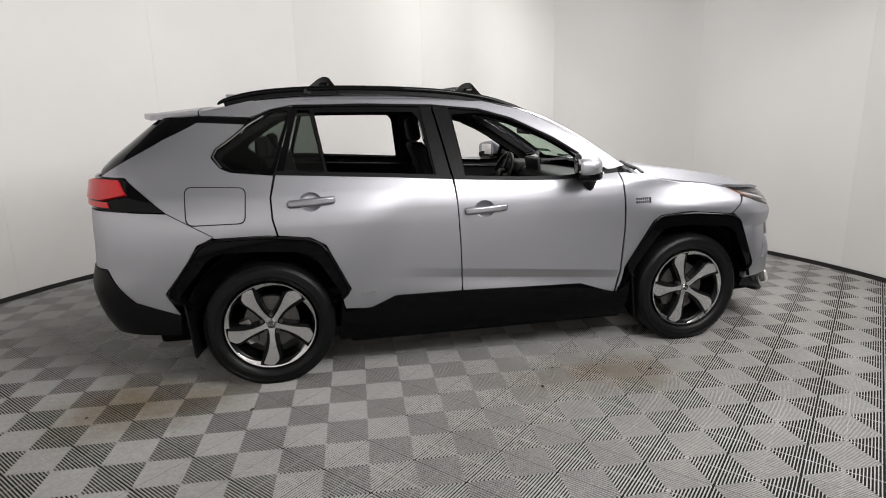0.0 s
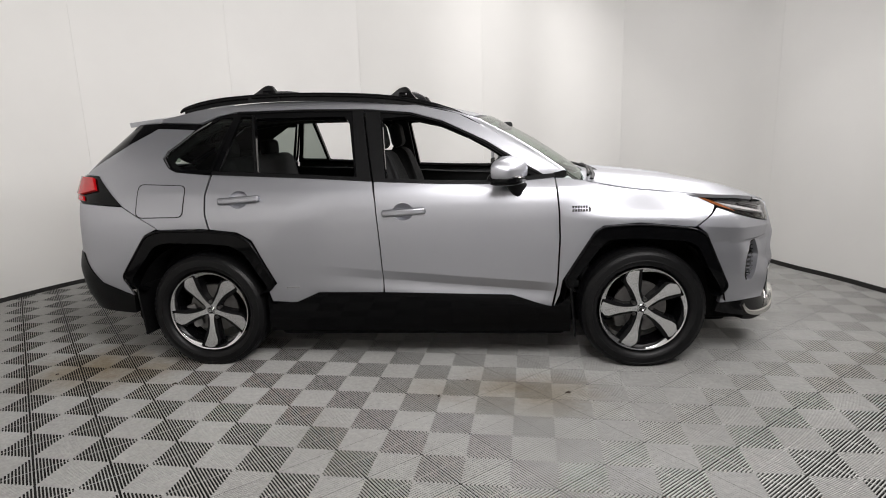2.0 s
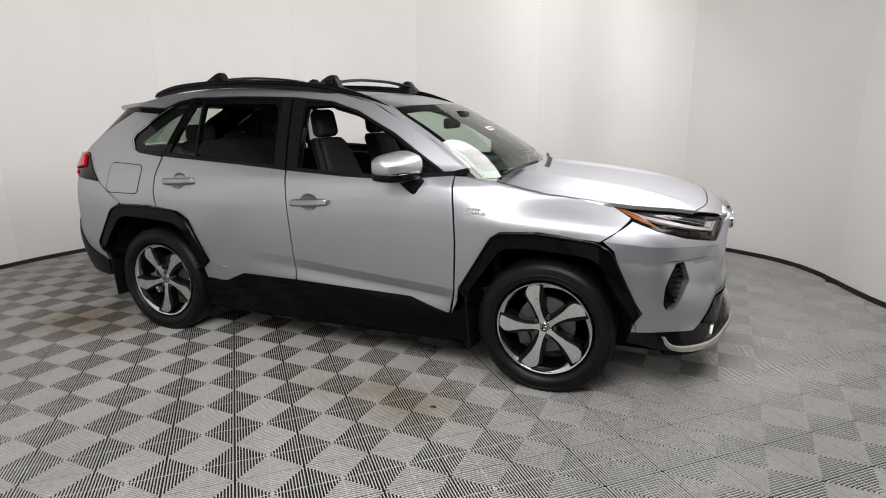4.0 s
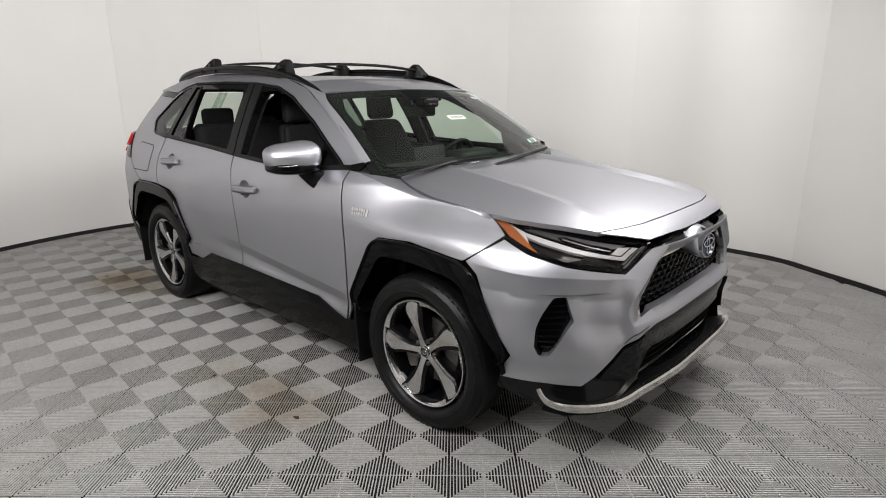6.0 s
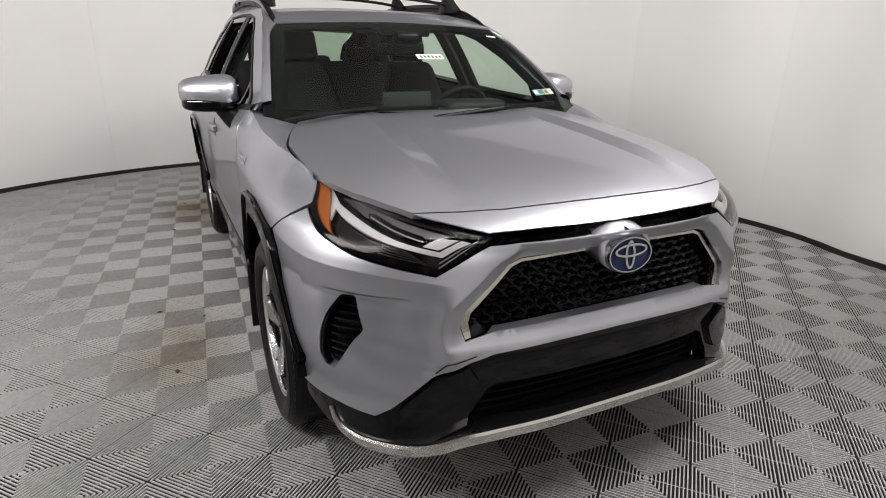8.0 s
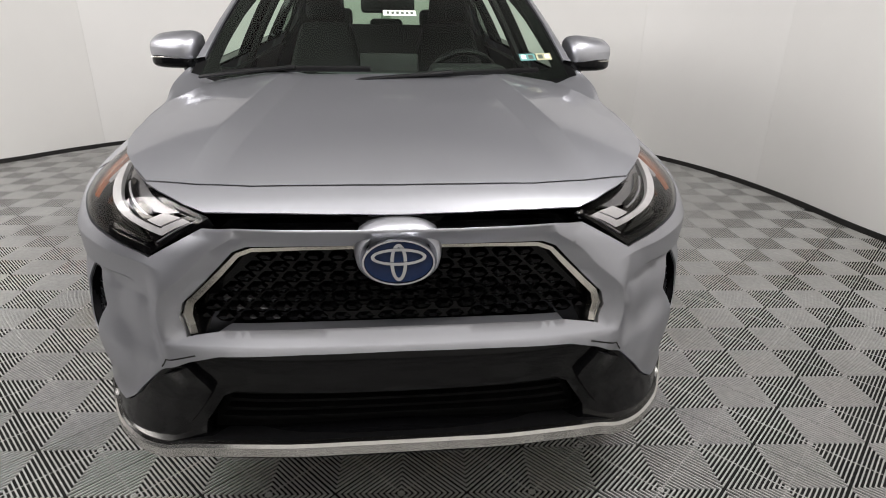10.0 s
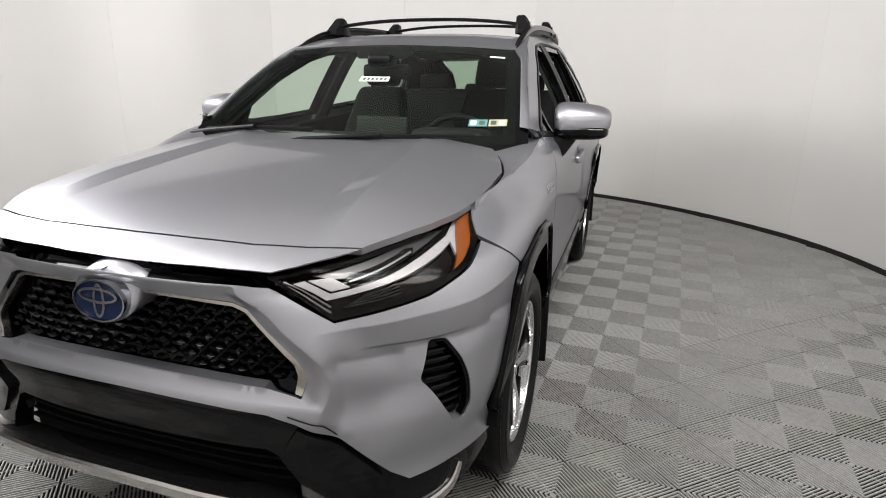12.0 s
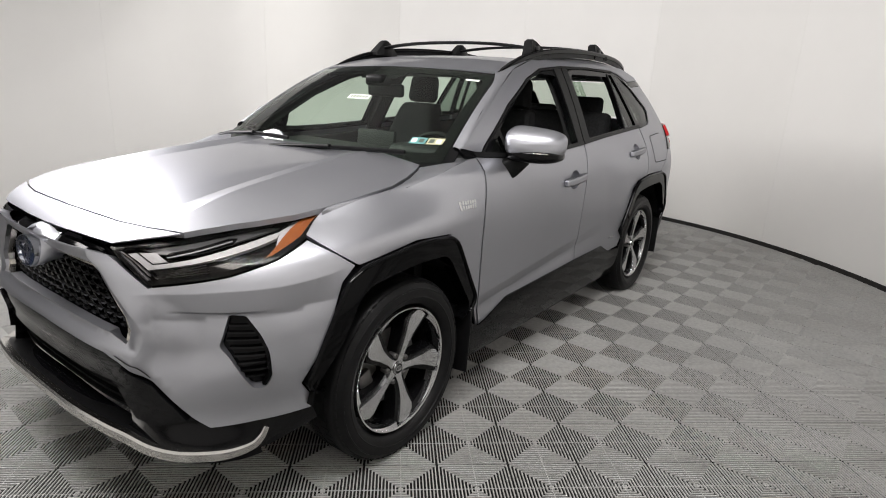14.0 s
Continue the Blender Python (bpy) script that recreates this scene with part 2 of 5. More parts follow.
def sweep(path, prof, up=(0, 0, 1), scale=None, close=True):
    """Carry a profile of (side, up) pairs along a path."""
    bm = bmesh.new()
    P = [Vector(p) for p in path]
    up = Vector(up)
    rings = []
    for i, p in enumerate(P):
        d = (P[min(i + 1, len(P) - 1)] - P[max(i - 1, 0)]).normalized()
        side = d.cross(up).normalized()
        u = side.cross(d).normalized()
        k = scale[i] if scale else 1
        rings.append([bm.verts.new(p + side * a * k + u * b * k) for a, b in prof])
    m = len(prof)
    for a, b in zip(rings, rings[1:]):
        for j in range(m if close else m - 1):
            bm.faces.new((a[j], a[(j + 1) % m], b[(j + 1) % m], b[j]))
    if close:
        bm.faces.new(rings[0][::-1])
        bm.faces.new(rings[-1])
    bmesh.ops.recalc_face_normals(bm, faces=bm.faces)
    smooth_bm(bm, 40)
    return bm


def oval(a, b, n=16, p=2.0):
    return [(a * math.copysign(abs(math.cos(t)) ** (2 / p), math.cos(t)), b * math.copysign(abs(math.sin(t)) ** (2 / p), math.sin(t)))
            for t in [2 * math.pi * i / n for i in range(n)]]


def spline(pts, n=6):
    """Catmull-Rom through the points."""
    P = [Vector(p) for p in pts]
    out = []
    for i in range(len(P) - 1):
        a, b, c, d = P[max(i - 1, 0)], P[i], P[i + 1], P[min(i + 2, len(P) - 1)]
        for k in range(n):
            t = k / n
            out.append(.5 * ((2 * b) + (c - a) * t + (2 * a - 5 * b + 4 * c - d) * t * t + (3 * b - a - 3 * c + d) * t ** 3))
    return out + [P[-1]]


def rounded(poly, r, n=4):
    """Round the corners of a 2D outline."""
    out = []
    m = len(poly)
    for i in range(m):
        p, a, b = Vector(poly[i]), Vector(poly[i - 1]), Vector(poly[(i + 1) % m])
        la, lb = (a - p).length, (b - p).length
        k = min(r, la * .45, lb * .45)
        q0, q1 = p + (a - p) / la * k, p + (b - p) / lb * k
        for j in range(n + 1):
            t = j / n
            out.append(tuple((1 - t) ** 2 * q0 + 2 * t * (1 - t) * p + t * t * q1))
    return out


def band(path, width, taper=None):
    """A strip of that width round a 2D path."""
    P = [Vector(p) for p in path]
    L, R = [], []
    for i, p in enumerate(P):
        d = (P[min(i + 1, len(P) - 1)] - P[max(i - 1, 0)]).normalized()
        nrm = Vector((-d.y, d.x))
        w = width * (taper[i] if taper else 1) / 2
        L.append(tuple(p + nrm * w))
        R.append(tuple(p - nrm * w))
    return L + R[::-1]


def inside(poly, pts):
    P = np.array(poly)
    x, y = pts[:, 0], pts[:, 1]
    c = np.zeros(len(pts), bool)
    for (x0, y0), (x1, y1) in zip(P, np.roll(P, -1, 0)):
        hit = (y0 > y) != (y1 > y)
        c ^= hit & (x < (x1 - x0) * (y - y0) / (y1 - y0 + 1e-12) + x0)
    return c


def densify(poly, step):
    out = []
    for a, b in zip(poly, poly[1:] + poly[:1]):
        a, b = np.array(a), np.array(b)
        n = max(1, int(math.ceil(np.linalg.norm(b - a) / step)))
        out += [tuple(a + (b - a) * i / n) for i in range(n)]
    return out


def sheet_data(fn, outer, holes=(), off=0.0, step=.03, depth=.012, side=1, centre=(0, 0, .6), creases=()):
    """A curved sheet: an outline in the surface's own coordinates, filled, lifted on to the surface, with an inward flange."""
    loops = [densify([tuple(p) for p in lp], step) for lp in (outer, *holes)]
    bnd = np.array([p for lp in loops for p in lp])
    lo, hi = bnd.min(0), bnd.max(0)
    gx, gy = np.meshgrid(np.arange(lo[0], hi[0], step), np.arange(lo[1], hi[1], step * .866))
    gx = gx + (np.arange(gx.shape[0]) % 2)[:, None] * step * .5
    g = np.stack([gx.ravel(), gy.ravel()], 1)
    keep = inside(loops[0], g)
    for h in loops[1:]:
        keep &= ~inside(h, g)
    g = g[keep]
    if len(g):
        d = np.full(len(g), 9.)
        for i in range(0, len(bnd), 400):
            d = np.minimum(d, np.sqrt(((g[:, None] - bnd[None, i:i + 400]) ** 2).sum(-1)).min(1))
        g = g[d > step * .5]
    if len(creases):
        cr = np.array(creases)
        ok = inside(loops[0], cr)
        for h in loops[1:]:
            ok &= ~inside(h, cr)
        cr = cr[ok]
        cr = cr[np.array([np.sqrt(((bnd - p) ** 2).sum(1)).min() for p in cr]) > .004]
        g = g[np.array([np.sqrt(((cr - p) ** 2).sum(1)).min() for p in g]) > .008]
        g = np.concatenate([g, cr])
    verts = [Vector(p) for p in bnd] + [Vector(p) for p in g]
    edges, k = [], 0
    for lp in loops:
        n = len(lp)
        edges += [(k + i, k + (i + 1) % n) for i in range(n)]
        k += n
    from mathutils import geometry
    res = geometry.delaunay_2d_cdt(verts, edges, [], 0, 1e-7)
    V = np.array([tuple(v) for v in res[0]])
    F = [f for f in res[2] if len(f) == 3]
    cen = np.array([V[list(f)].mean(0) for f in F])
    ok = inside(loops[0], cen)
    for h in loops[1:]:
        ok &= ~inside(h, cen)
    F = [f for f, o in zip(F, ok) if o]
    h = 1e-3
    P = fn(V[:, 0], V[:, 1])
    N = np.cross(fn(V[:, 0] + h, V[:, 1]) - fn(V[:, 0] - h, V[:, 1]), fn(V[:, 0], V[:, 1] + h) - fn(V[:, 0], V[:, 1] - h))
    N /= np.linalg.norm(N, axis=1)[:, None] + 1e-12
    N *= np.sign((N * (P - np.array(centre))).sum(1))[:, None]
    P = P + N * off
    if side < 0:
        P, N = P * [1, -1, 1], N * [1, -1, 1]
    out = []
    for a, b, c in F:
        if np.dot(np.cross(P[b] - P[a], P[c] - P[a]), N[a] + N[b] + N[c]) < 0:
            b, c = c, b
        out.append((a, b, c))
    # flange round every open edge
    count = {}
    for a, b, c in out:
        for e in ((a, b), (b, c), (c, a)):
            count[tuple(sorted(e))] = e if tuple(sorted(e)) not in count else None
    rim = [e for e in count.values() if e]
    pv, pn, pf = [*P], [*N], list(out)
    if depth:
        idx = {}
        for a, b in rim:
            t = P[b] - P[a]
            o = np.cross(t, N[a])
            o /= np.linalg.norm(o) + 1e-12
            q = []
            for v, dz in ((a, 0), (b, 0), (b, depth), (a, depth)):
                q.append(len(pv))
                pv.append(P[v] - N[v] * dz)
                pn.append(o)
            pf.append((q[1], q[0], q[3], q[2]))
    return pv, pn, pf


def sheet(name, fn, outer, mat, parent=None, label="", both=False, side=1, **kw):
    if fn is body:
        # the side panels sit a touch farther back
        outer = [(a - .006 * (1 - float(sm(1.45, 1.6, a))), b + .003) for a, b in outer]
        kw["holes"] = [[(a - .006 * (1 - float(sm(1.45, 1.6, a))), b + .003) for a, b in h] for h in kw.get("holes", ())]
    sides = (1, -1) if both else (side,)
    V, N, F = [], [], []
    for s in sides:
        v, n, f = sheet_data(fn, outer, side=s, **kw)
        k = len(V)
        V += v
        N += n
        F += [tuple(i + k for i in q) for q in f]
    me = bpy.data.meshes.new(name)
    me.from_pydata([tuple(map(float, p)) for p in V], [], F)
    me.polygons.foreach_set("use_smooth", [True] * len(me.polygons))
    me.normals_split_custom_set_from_vertices([tuple(map(float, n)) for n in N])
    me.update()
    return part(name, me, mat, parent, label)


def sm(a, b, x):
    t = np.clip((x - a) / (b - a), 0, 1)
    return t * t * (3 - 2 * t)


def tab(z, zs, vs):
    """A smooth curve through a short table."""
    zs, vs = np.asarray(zs, float), np.asarray(vs, float)
    h = np.diff(zs)
    d = np.diff(vs) / h
    m = np.empty_like(vs)
    m[0], m[-1] = d[0], d[-1]
    s = d[:-1] + d[1:]
    m[1:-1] = np.where(d[:-1] * d[1:] > 0, 2 * d[:-1] * d[1:] / np.where(np.abs(s) < 1e-12, 1, s), 0)
    z = np.clip(z, zs[0], zs[-1])
    i = np.clip(np.searchsorted(zs, z) - 1, 0, len(h) - 1)
    t = (z - zs[i]) / h[i]
    return (2 * t**3 - 3 * t**2 + 1) * vs[i] + (t**3 - 2 * t**2 + t) * h[i] * m[i] + (-2 * t**3 + 3 * t**2) * vs[i + 1] + (t**3 - t**2) * h[i] * m[i + 1]

# ---------------------------------------------------------------- the studio: round wall, ceiling, lamps, floor
ROOM = (-.30, -.35)
AZ = [-180, -150, -125, -105, -80, -40, 0, 25, 40, 55, 70, 90, 130, 180]
RAD = [3.92, 3.88, 3.88, 4.25, 4.40, 4.36, 4.12, 4.14, 4.34, 4.18, 3.85, 3.62, 3.78, 3.92]
CEILING, WALL_TOP = 4.7, 3.1


def wall_at(az, grow=0.0):
    a = (az + 180) % 360 - 180
    i = max(k for k in range(len(AZ)) if AZ[k] <= a + 1e-9)
    i = min(i, len(AZ) - 2)
    t = (a - AZ[i]) / (AZ[i + 1] - AZ[i])
    t = t * t * (3 - 2 * t)
    r = RAD[i] + (RAD[i + 1] - RAD[i]) * t + grow
    return ROOM[0] + r * math.cos(radians(az)), ROOM[1] + r * math.sin(radians(az))


def arc_strip(a0, a1, z0, z1, g0, g1, n=8):
    """A curved slab between two azimuths, from the wall line grown by g0 out to g1."""
    bm = bmesh.new()
    rows = []
    for i in range(n + 1):
        a = a0 + (a1 - a0) * i / n
        pi, po = wall_at(a, g0), wall_at(a, g1)
        rows.append([bm.verts.new((*pi, z0)), bm.verts.new((*pi, z1)), bm.verts.new((*po, z1)), bm.verts.new((*po, z0))])
    for p, q in zip(rows, rows[1:]):
        for j in range(4):
            bm.faces.new((p[j], p[(j + 1) % 4], q[(j + 1) % 4], q[j]))
    bm.faces.new(rows[0][::-1])
    bm.faces.new(rows[-1])
    bmesh.ops.recalc_face_normals(bm, faces=bm.faces)
    smooth_bm(bm, 30)
    return bm


wall = part("wall_round", arc_strip(0, 360, -.05, WALL_TOP, .03, .12, 120), CEIL)
tagged(wall, "round off-white studio wall of tall curved sheets", "wall", kind="structure")
SHEETS = 15
for k in range(SHEETS):
    a0 = 8 + 360 / SHEETS * k
    gap = .008
    mid = (a0 + 180 / SHEETS + 180) % 360 - 180
    # sheets out of view are made dark, so the car reflects less white
    part("wall_panel", arc_strip(a0 + gap, a0 + 360 / SHEETS - gap, .035, WALL_TOP - .01, 0, .026, 8), UNSEEN_DARK if -60 < mid < -20 else WALL, wall)
# added wall out of view, its dark grey holds down the bounced light
upper = part("wall_upper", arc_strip(0, 360, WALL_TOP, CEILING, -.01, .12, 120), UPPER)
tagged(upper, "unseen grey upper wall above the white sheets, limits bounced light", "wall", kind="structure")
base = part("baseboard", arc_strip(0, 360, -.02, .04, -.012, .03, 120), GAP)
tagged(base, "narrow black gap strip where the wall meets the turntable floor", "baseboard", kind="structure")

bm = bmesh.new()
loop = [wall_at(3 * i, .1) for i in range(120)]
vs = [bm.verts.new((x, y, CEILING)) for x, y in loop]
vt = [bm.verts.new((x, y, CEILING + .1)) for x, y in loop]
bm.faces.new(vs[::-1])
bm.faces.new(vt)
for i in range(120):
    bm.faces.new((vs[i], vs[(i + 1) % 120], vt[(i + 1) % 120], vt[i]))
bmesh.ops.recalc_face_normals(bm, faces=bm.faces)
tagged(part("ceiling", bm, CEIL), "plain grey studio ceiling", "ceiling", kind="structure")


def studio_light(x, y, z, az, size, tilt, watts, up_watts):
    """An oval soft light: shallow housing, diffuser, yoke, the lamp in it and an added fill lamp aimed up at the
    ceiling.
    """
    e = group_empty("studio_light", at=(0, 0, 0))
    tagged(e, "oval white studio soft light hung under the ceiling", "studio light", "ring of studio lights")
    m = pose(x, y, z, tilt, 0, az)
    k = size[1] / size[0]
    r = size[0] / 2
    hb = lathe([(0, .10), (r * .5, .10), (r * .92, .06), (r + .03, .01), (r + .03, -.005), (r, -.005), (r, .008)], 48, axis="z")
    db = lathe([(0, .004), (r * .98, .004), (r * .99, .010), (0, .012)], 48, axis="z")
    for name, b, label in (("housing", hb, ""), ("diffuser", db, "white lamp diffuser")):
        bmesh.ops.scale(b, vec=(1, k, 1), verts=b.verts)
        bmesh.ops.transform(b, matrix=m, verts=b.verts)
        part(name, b, FIXTURE, e, label)
    hub = m @ Vector((0, 0, .09))
    pole = lathe([(.016, hub.z), (.016, CEILING)], 12, axis="z")
    bmesh.ops.translate(pole, vec=(hub.x, hub.y, 0), verts=pole.verts)
    part("hanging_pole", pole, FIXTURE, e)
    L = bpy.data.lights.new("soft_light", "AREA")
    L.shape, L.size, L.size_y, L.energy, L.color = "ELLIPSE", size[0], size[1], watts, LAMP_TINT
    ob = new("soft_light", L)
    ob.matrix_world = m @ Matrix.Translation((0, 0, -.012))
    # added fill lamp on its own panel, softens the light by ceiling bounce
    part("fill_panel", rbox((.9, .34, .03), (x, y, z + UP_Z - .02), .006, 2, rot=(0, 0, az)), FIXTURE, e, "added white panel under the ceiling fill lamp")
    U = bpy.data.lights.new("ceiling_fill", "AREA")
    U.shape, U.size, U.size_y, U.energy, U.color = "RECTANGLE", .9, .34, up_watts, LAMP_TINT
    up = new("ceiling_fill", U)
    up.matrix_world = pose(x, y, z + UP_Z, 180, 0, az)
    return e


for az_, share, lamp_z, big in LAMPS:
    wx, wy = wall_at(az_, -.75)
    studio_light(wx, wy, lamp_z, az_ - 90, (LAMP_SIZE[0] * big, LAMP_SIZE[1] * big), -LAMP_TILT, LAMP_WATTS * share, LAMP_WATTS * UP_SHARE)

# ---------------------------------------------------------------- the car: its outer surfaces
# x ahead, y to its left, z up; the axles stand at x = 1.345 and -1.345
XF,XR=1.30,-1.40
ZW=[.12,.25,.35,.5,.65,.8,.92,1.0,1.06,1.1,1.14,1.2,1.3,1.4,1.5,1.6,1.66]
VW=[.80,.855,.878,.893,.899,.905,.907,.903,.893,.882,.864,.835,.785,.731,.672,.606,.56]
ZF=[.12,.25,.35,.45,.55,.65,.75,.85,.92,.96,1.0,1.05]
VF=[2.151, 2.231, 2.248, 2.25, 2.241, 2.221, 2.225, 2.224, 2.229, 2.22, 2.177, 2.047]
ZR=[.2,.35,.5,.62,.75,.9,1.05,1.2,1.3,1.4,1.5,1.57]
VR=[2.12,2.26,2.33,2.35,2.32,2.31,2.31,2.30,2.22,2.10,1.98,1.90]
ZN=[.25,.45,.65,.85,1.0]
VN=[4.21, 3.19, 3.24, 2.86, 2.23]
NR=5.0
WB=[0.019, 0.023, 0.078, 0.041, -0.018]
def ledge(s,z):
    # the sculpted corner of the front bumper: a spear-shaped facet under the lamp, a hollow below it, a small step by the vent
    u=tab(s,[1.6,1.70,1.85,2.0,2.1,2.22],[.862,.851,.838,.833,.824,.812])-z
    reach=sm(1.58,1.80,s)*(1-sm(2.18,2.245,s))
    step=sm(1.88,1.96,s)*(1-sm(2.08,2.16,s))
    v=.763-z
    return reach*np.minimum(.44*np.maximum(0,u),.038)*(1-sm(.17,.36,u))+.009*step*sm(-.004,.004,v)*(1-sm(.02,.2,v))
def body(s,z):
    s=np.asarray(s,float); z=np.asarray(z,float)
    W=tab(z,ZW,VW); 
    ph=np.clip((s-XF)/1.4,0,1)*np.pi/2; pr=np.clip((XR-s)/1.4,0,1)*np.pi/2
    A=tab(z,ZF,VF)-XF; B=tab(z,ZR,VR)+XR
    NF=tab(z,ZN,VN)
    nf=(np.abs(np.sin(ph))**NF+np.abs(np.cos(ph))**NF)**(-1/NF)
    nr=(np.abs(np.sin(pr))**NR+np.abs(np.cos(pr))**NR)**(-1/NR)
    x=np.where(s>XF,XF+A*nf*np.sin(ph),np.where(s<XR,XR-B*nr*np.sin(pr),s))
    y=W*np.where(s>XF,nf*np.cos(ph),np.where(s<XR,nr*np.cos(pr),1.0))
    f=np.where(s>XF,np.cos(ph)**.5,1.)
    y=y-.11*sm(.8,1.4,x)*sm(.9,1.08,z)*f - .045*sm(1.3,2.1,-x)*sm(.85,1.25,z) - .055*sm(.15,1.0,x)*sm(1.08,1.2,z)*(1-sm(1.0,1.3,x))
    # door sculpture: hollow above the sill
    u=.625-.085*(x+.3)-z
    d=.017*sm(-.72,.15,x)*(1-sm(.70,.93,x))*np.clip(u/.055,0,1)*(1-sm(.055,.15,u))
    y=y-d
    # the haunch over the rear wheel
    y=y+.022*sm(0,.34,-(x+.50+.5*(.95-z)))*(1-sm(.92,1.12,z))*(1-sm(1.7,2.1,-x))
    y=y+tab(z,ZN,WB)*np.where(s>XF,np.sin(2*ph)**2,0)
    q=np.maximum(np.maximum(z-.877,.660-z),(tab(z,[.6,.688,.727,.82,.857,.90],[2.285,2.262,2.269,2.335,2.36,2.41])-s)*.9)
    g=.026*np.clip(q/.042,0,1)*(1-sm(.05,.17,q))*(1-sm(.922,.945,z)); x=x+g*np.where(s>XF,np.sin(ph),0)**.5; y=y+.5*g*np.where(s>XF,np.cos(ph),0)
    l=ledge(s,z); y=y-l*np.cos(ph)*np.where(s>XF,1,0); x=x-l*np.sin(ph)*np.where(s>XF,1,0)
    return np.stack([x,y,z],-1)
def hood(x,y):
    a=np.abs(y)
    zc=tab(x,[.7,1.0,1.3,1.6,1.9,2.05,2.15,2.22],[1.185,1.155,1.125,1.09,1.045,1.01,.975,.93])
    drop=.05*(a/.75)**2.4
    d=a-.46+.10*(1.6-x)
    bul=.019*np.maximum(0,np.where(d<0,1+d/.085,1-d/.26))*sm(.8,1.15,x)*(1-sm(1.75,2.10,x))
    return np.stack([x,y,zc-drop+bul],-1)
def roof(x,y):
    zc=tab(x,[-2.0,-1.65,-1.2,-.7,-.2,.1,.3,.5],[1.560,1.595,1.622,1.634,1.627,1.606,1.566,1.512])
    return np.stack([x,y,zc-.030*(np.abs(y)/.6)**2.6],-1)
def wind(u,v):
    y=u*(.752-.124*v)
    x=1.12-.66*v-(.15-.06*v)*u*u
    z=1.12+.41*v+.022*np.sin(np.pi*v)+.012*u*u-.035*u*u*v
    return np.stack([x,y,z],-1)

AXLE = 1.345
HUB_Z = .357
TYRE_R = .370

car = group_empty("car")
tagged(car, "silver compact SUV, black wheel arches and roof rails, windows lowered", "car")


def two(fn):
    """Build a part for the left (1) and the right (-1) side."""
    return [fn(1), fn(-1)]


# outlines shared by neighbours
SEAM_BC = [(-.246, 1.148), (-.229, 1.027), (-.212, .76), (-.202, .515), (-.201, .468)]
SEAM_F = [(.831, 1.145), (.85, .959), (.856, .793), (.845, .516), (.82, .377)]
SEAM_R = [(-1.255, 1.208), (-1.279, 1.093), (-1.275, .979), (-1.254, .889)]
SILL_F = [(.831, 1.150), (.70, 1.140), (.56, 1.128), (.418, 1.123), (.157, 1.129), (-.171, 1.147), (-.240, 1.151)]
SILL_R = [(-.252, 1.152), (-.567, 1.174), (-.969, 1.197), (-1.250, 1.213)]
FLARE_R = [(-1.771, .529), (-1.808, .593), (-1.661, .856), (-1.582, .888), (-1.311, .890), (-1.079, .863), (-1.001, .812), (-.871, .537), (-.928, .485)]
FLARE_F = [(.925, .472), (.878, .540), (1.058, .834), (1.106, .866), (1.316, .880), (1.593, .851), (1.657, .812), (1.775, .495), (1.735, .437)]
DRIP = [(.775, 1.162), (.627, 1.250), (.434, 1.371), (.17, 1.496), (-.032, 1.554), (-.321, 1.582), (-.723, 1.594), (-1.142, 1.592), (-1.261, 1.569), (-1.37, 1.526)]
LAMP = [(2.293, .932), (2.19, .835), (2.06, .860), (1.978, .875), (1.845, .912), (1.737, .955), (1.645, 1.028), (1.835, 1.003), (2.03, .977), (2.158, .957)]
G = .0035


def shift(pts, dx, dz=0.0):
    return [(a + dx, b + dz) for a, b in pts]


def body_sheet(name, outer, mat, side, parent=None, label="", **kw):
    return sheet(name, body, outer, mat, parent or car, label, side=side, **kw)


def cup_at(x, z, r=1.0):
    """The oval recess behind a door handle."""
    return [(x + .062 * r * math.cos(t), z - .004 + .052 * r * math.sin(t)) for t in np.linspace(0, 2 * math.pi, 28, endpoint=False)]


DOOR_CREASE = [(x, .625 - .085 * (x + .3) + d) for x in np.arange(-.8, .9, .012) for d in (.004, -.004, -.052, -.060)]


def handle(s, x, z, parent):
    e = group_empty("door_handle", parent)
    bowl = bmesh.new()
    rings = []
    for r in (1.0, .93, .8, .6, .4, .2):
        rings.append([])
        for a, b in cup_at(x, z, r):
            p = body(np.array([a - .006]), np.array([b + .003]))[0]
            rings[-1].append(bowl.verts.new((p[0], s * (p[1] - .022 * (1 - r ** 4)), p[2])))
    for a, b in zip(rings, rings[1:]):
        for k in range(28):
            bowl.faces.new((a[k], a[(k + 1) % 28], b[(k + 1) % 28], b[k]))
    bowl.faces.new(rings[-1])
    bmesh.ops.recalc_face_normals(bowl, faces=bowl.faces)
    if sum(f.normal.y * s for f in bowl.faces) < 0:
        bmesh.ops.reverse_faces(bowl, faces=bowl.faces)
    smooth_bm(bowl, 60)
    part("handle_cup", bowl, PAINT, e, "silver recess behind the handle")
    c = body(np.array([x]), np.array([z]))[0]
    bar = rbox((.262, .028, .042), (0, 0, 0), .0135, 3, deform=lambda a, b, d: (a, b - .30 * a * a * 2, d * (1 - 1.2 * abs(a) * abs(a) * 10 * .25)), cuts=3)
    bmesh.ops.transform(bar, matrix=Matrix.Translation((x, s * (c[1] + .021), z - .001)) @ pose(0, 0, 0, 0, 3.5, 0 if s > 0 else 180), verts=bar.verts)
    smooth_bm(bar, 50)
    part("grip", bar, PAINT, e)
    key = rbox((.022, .012, .018), (x - .10, s * (c[1] + .006), z), .004, 2)
    part("mount", key, PAINT, e)
    return e


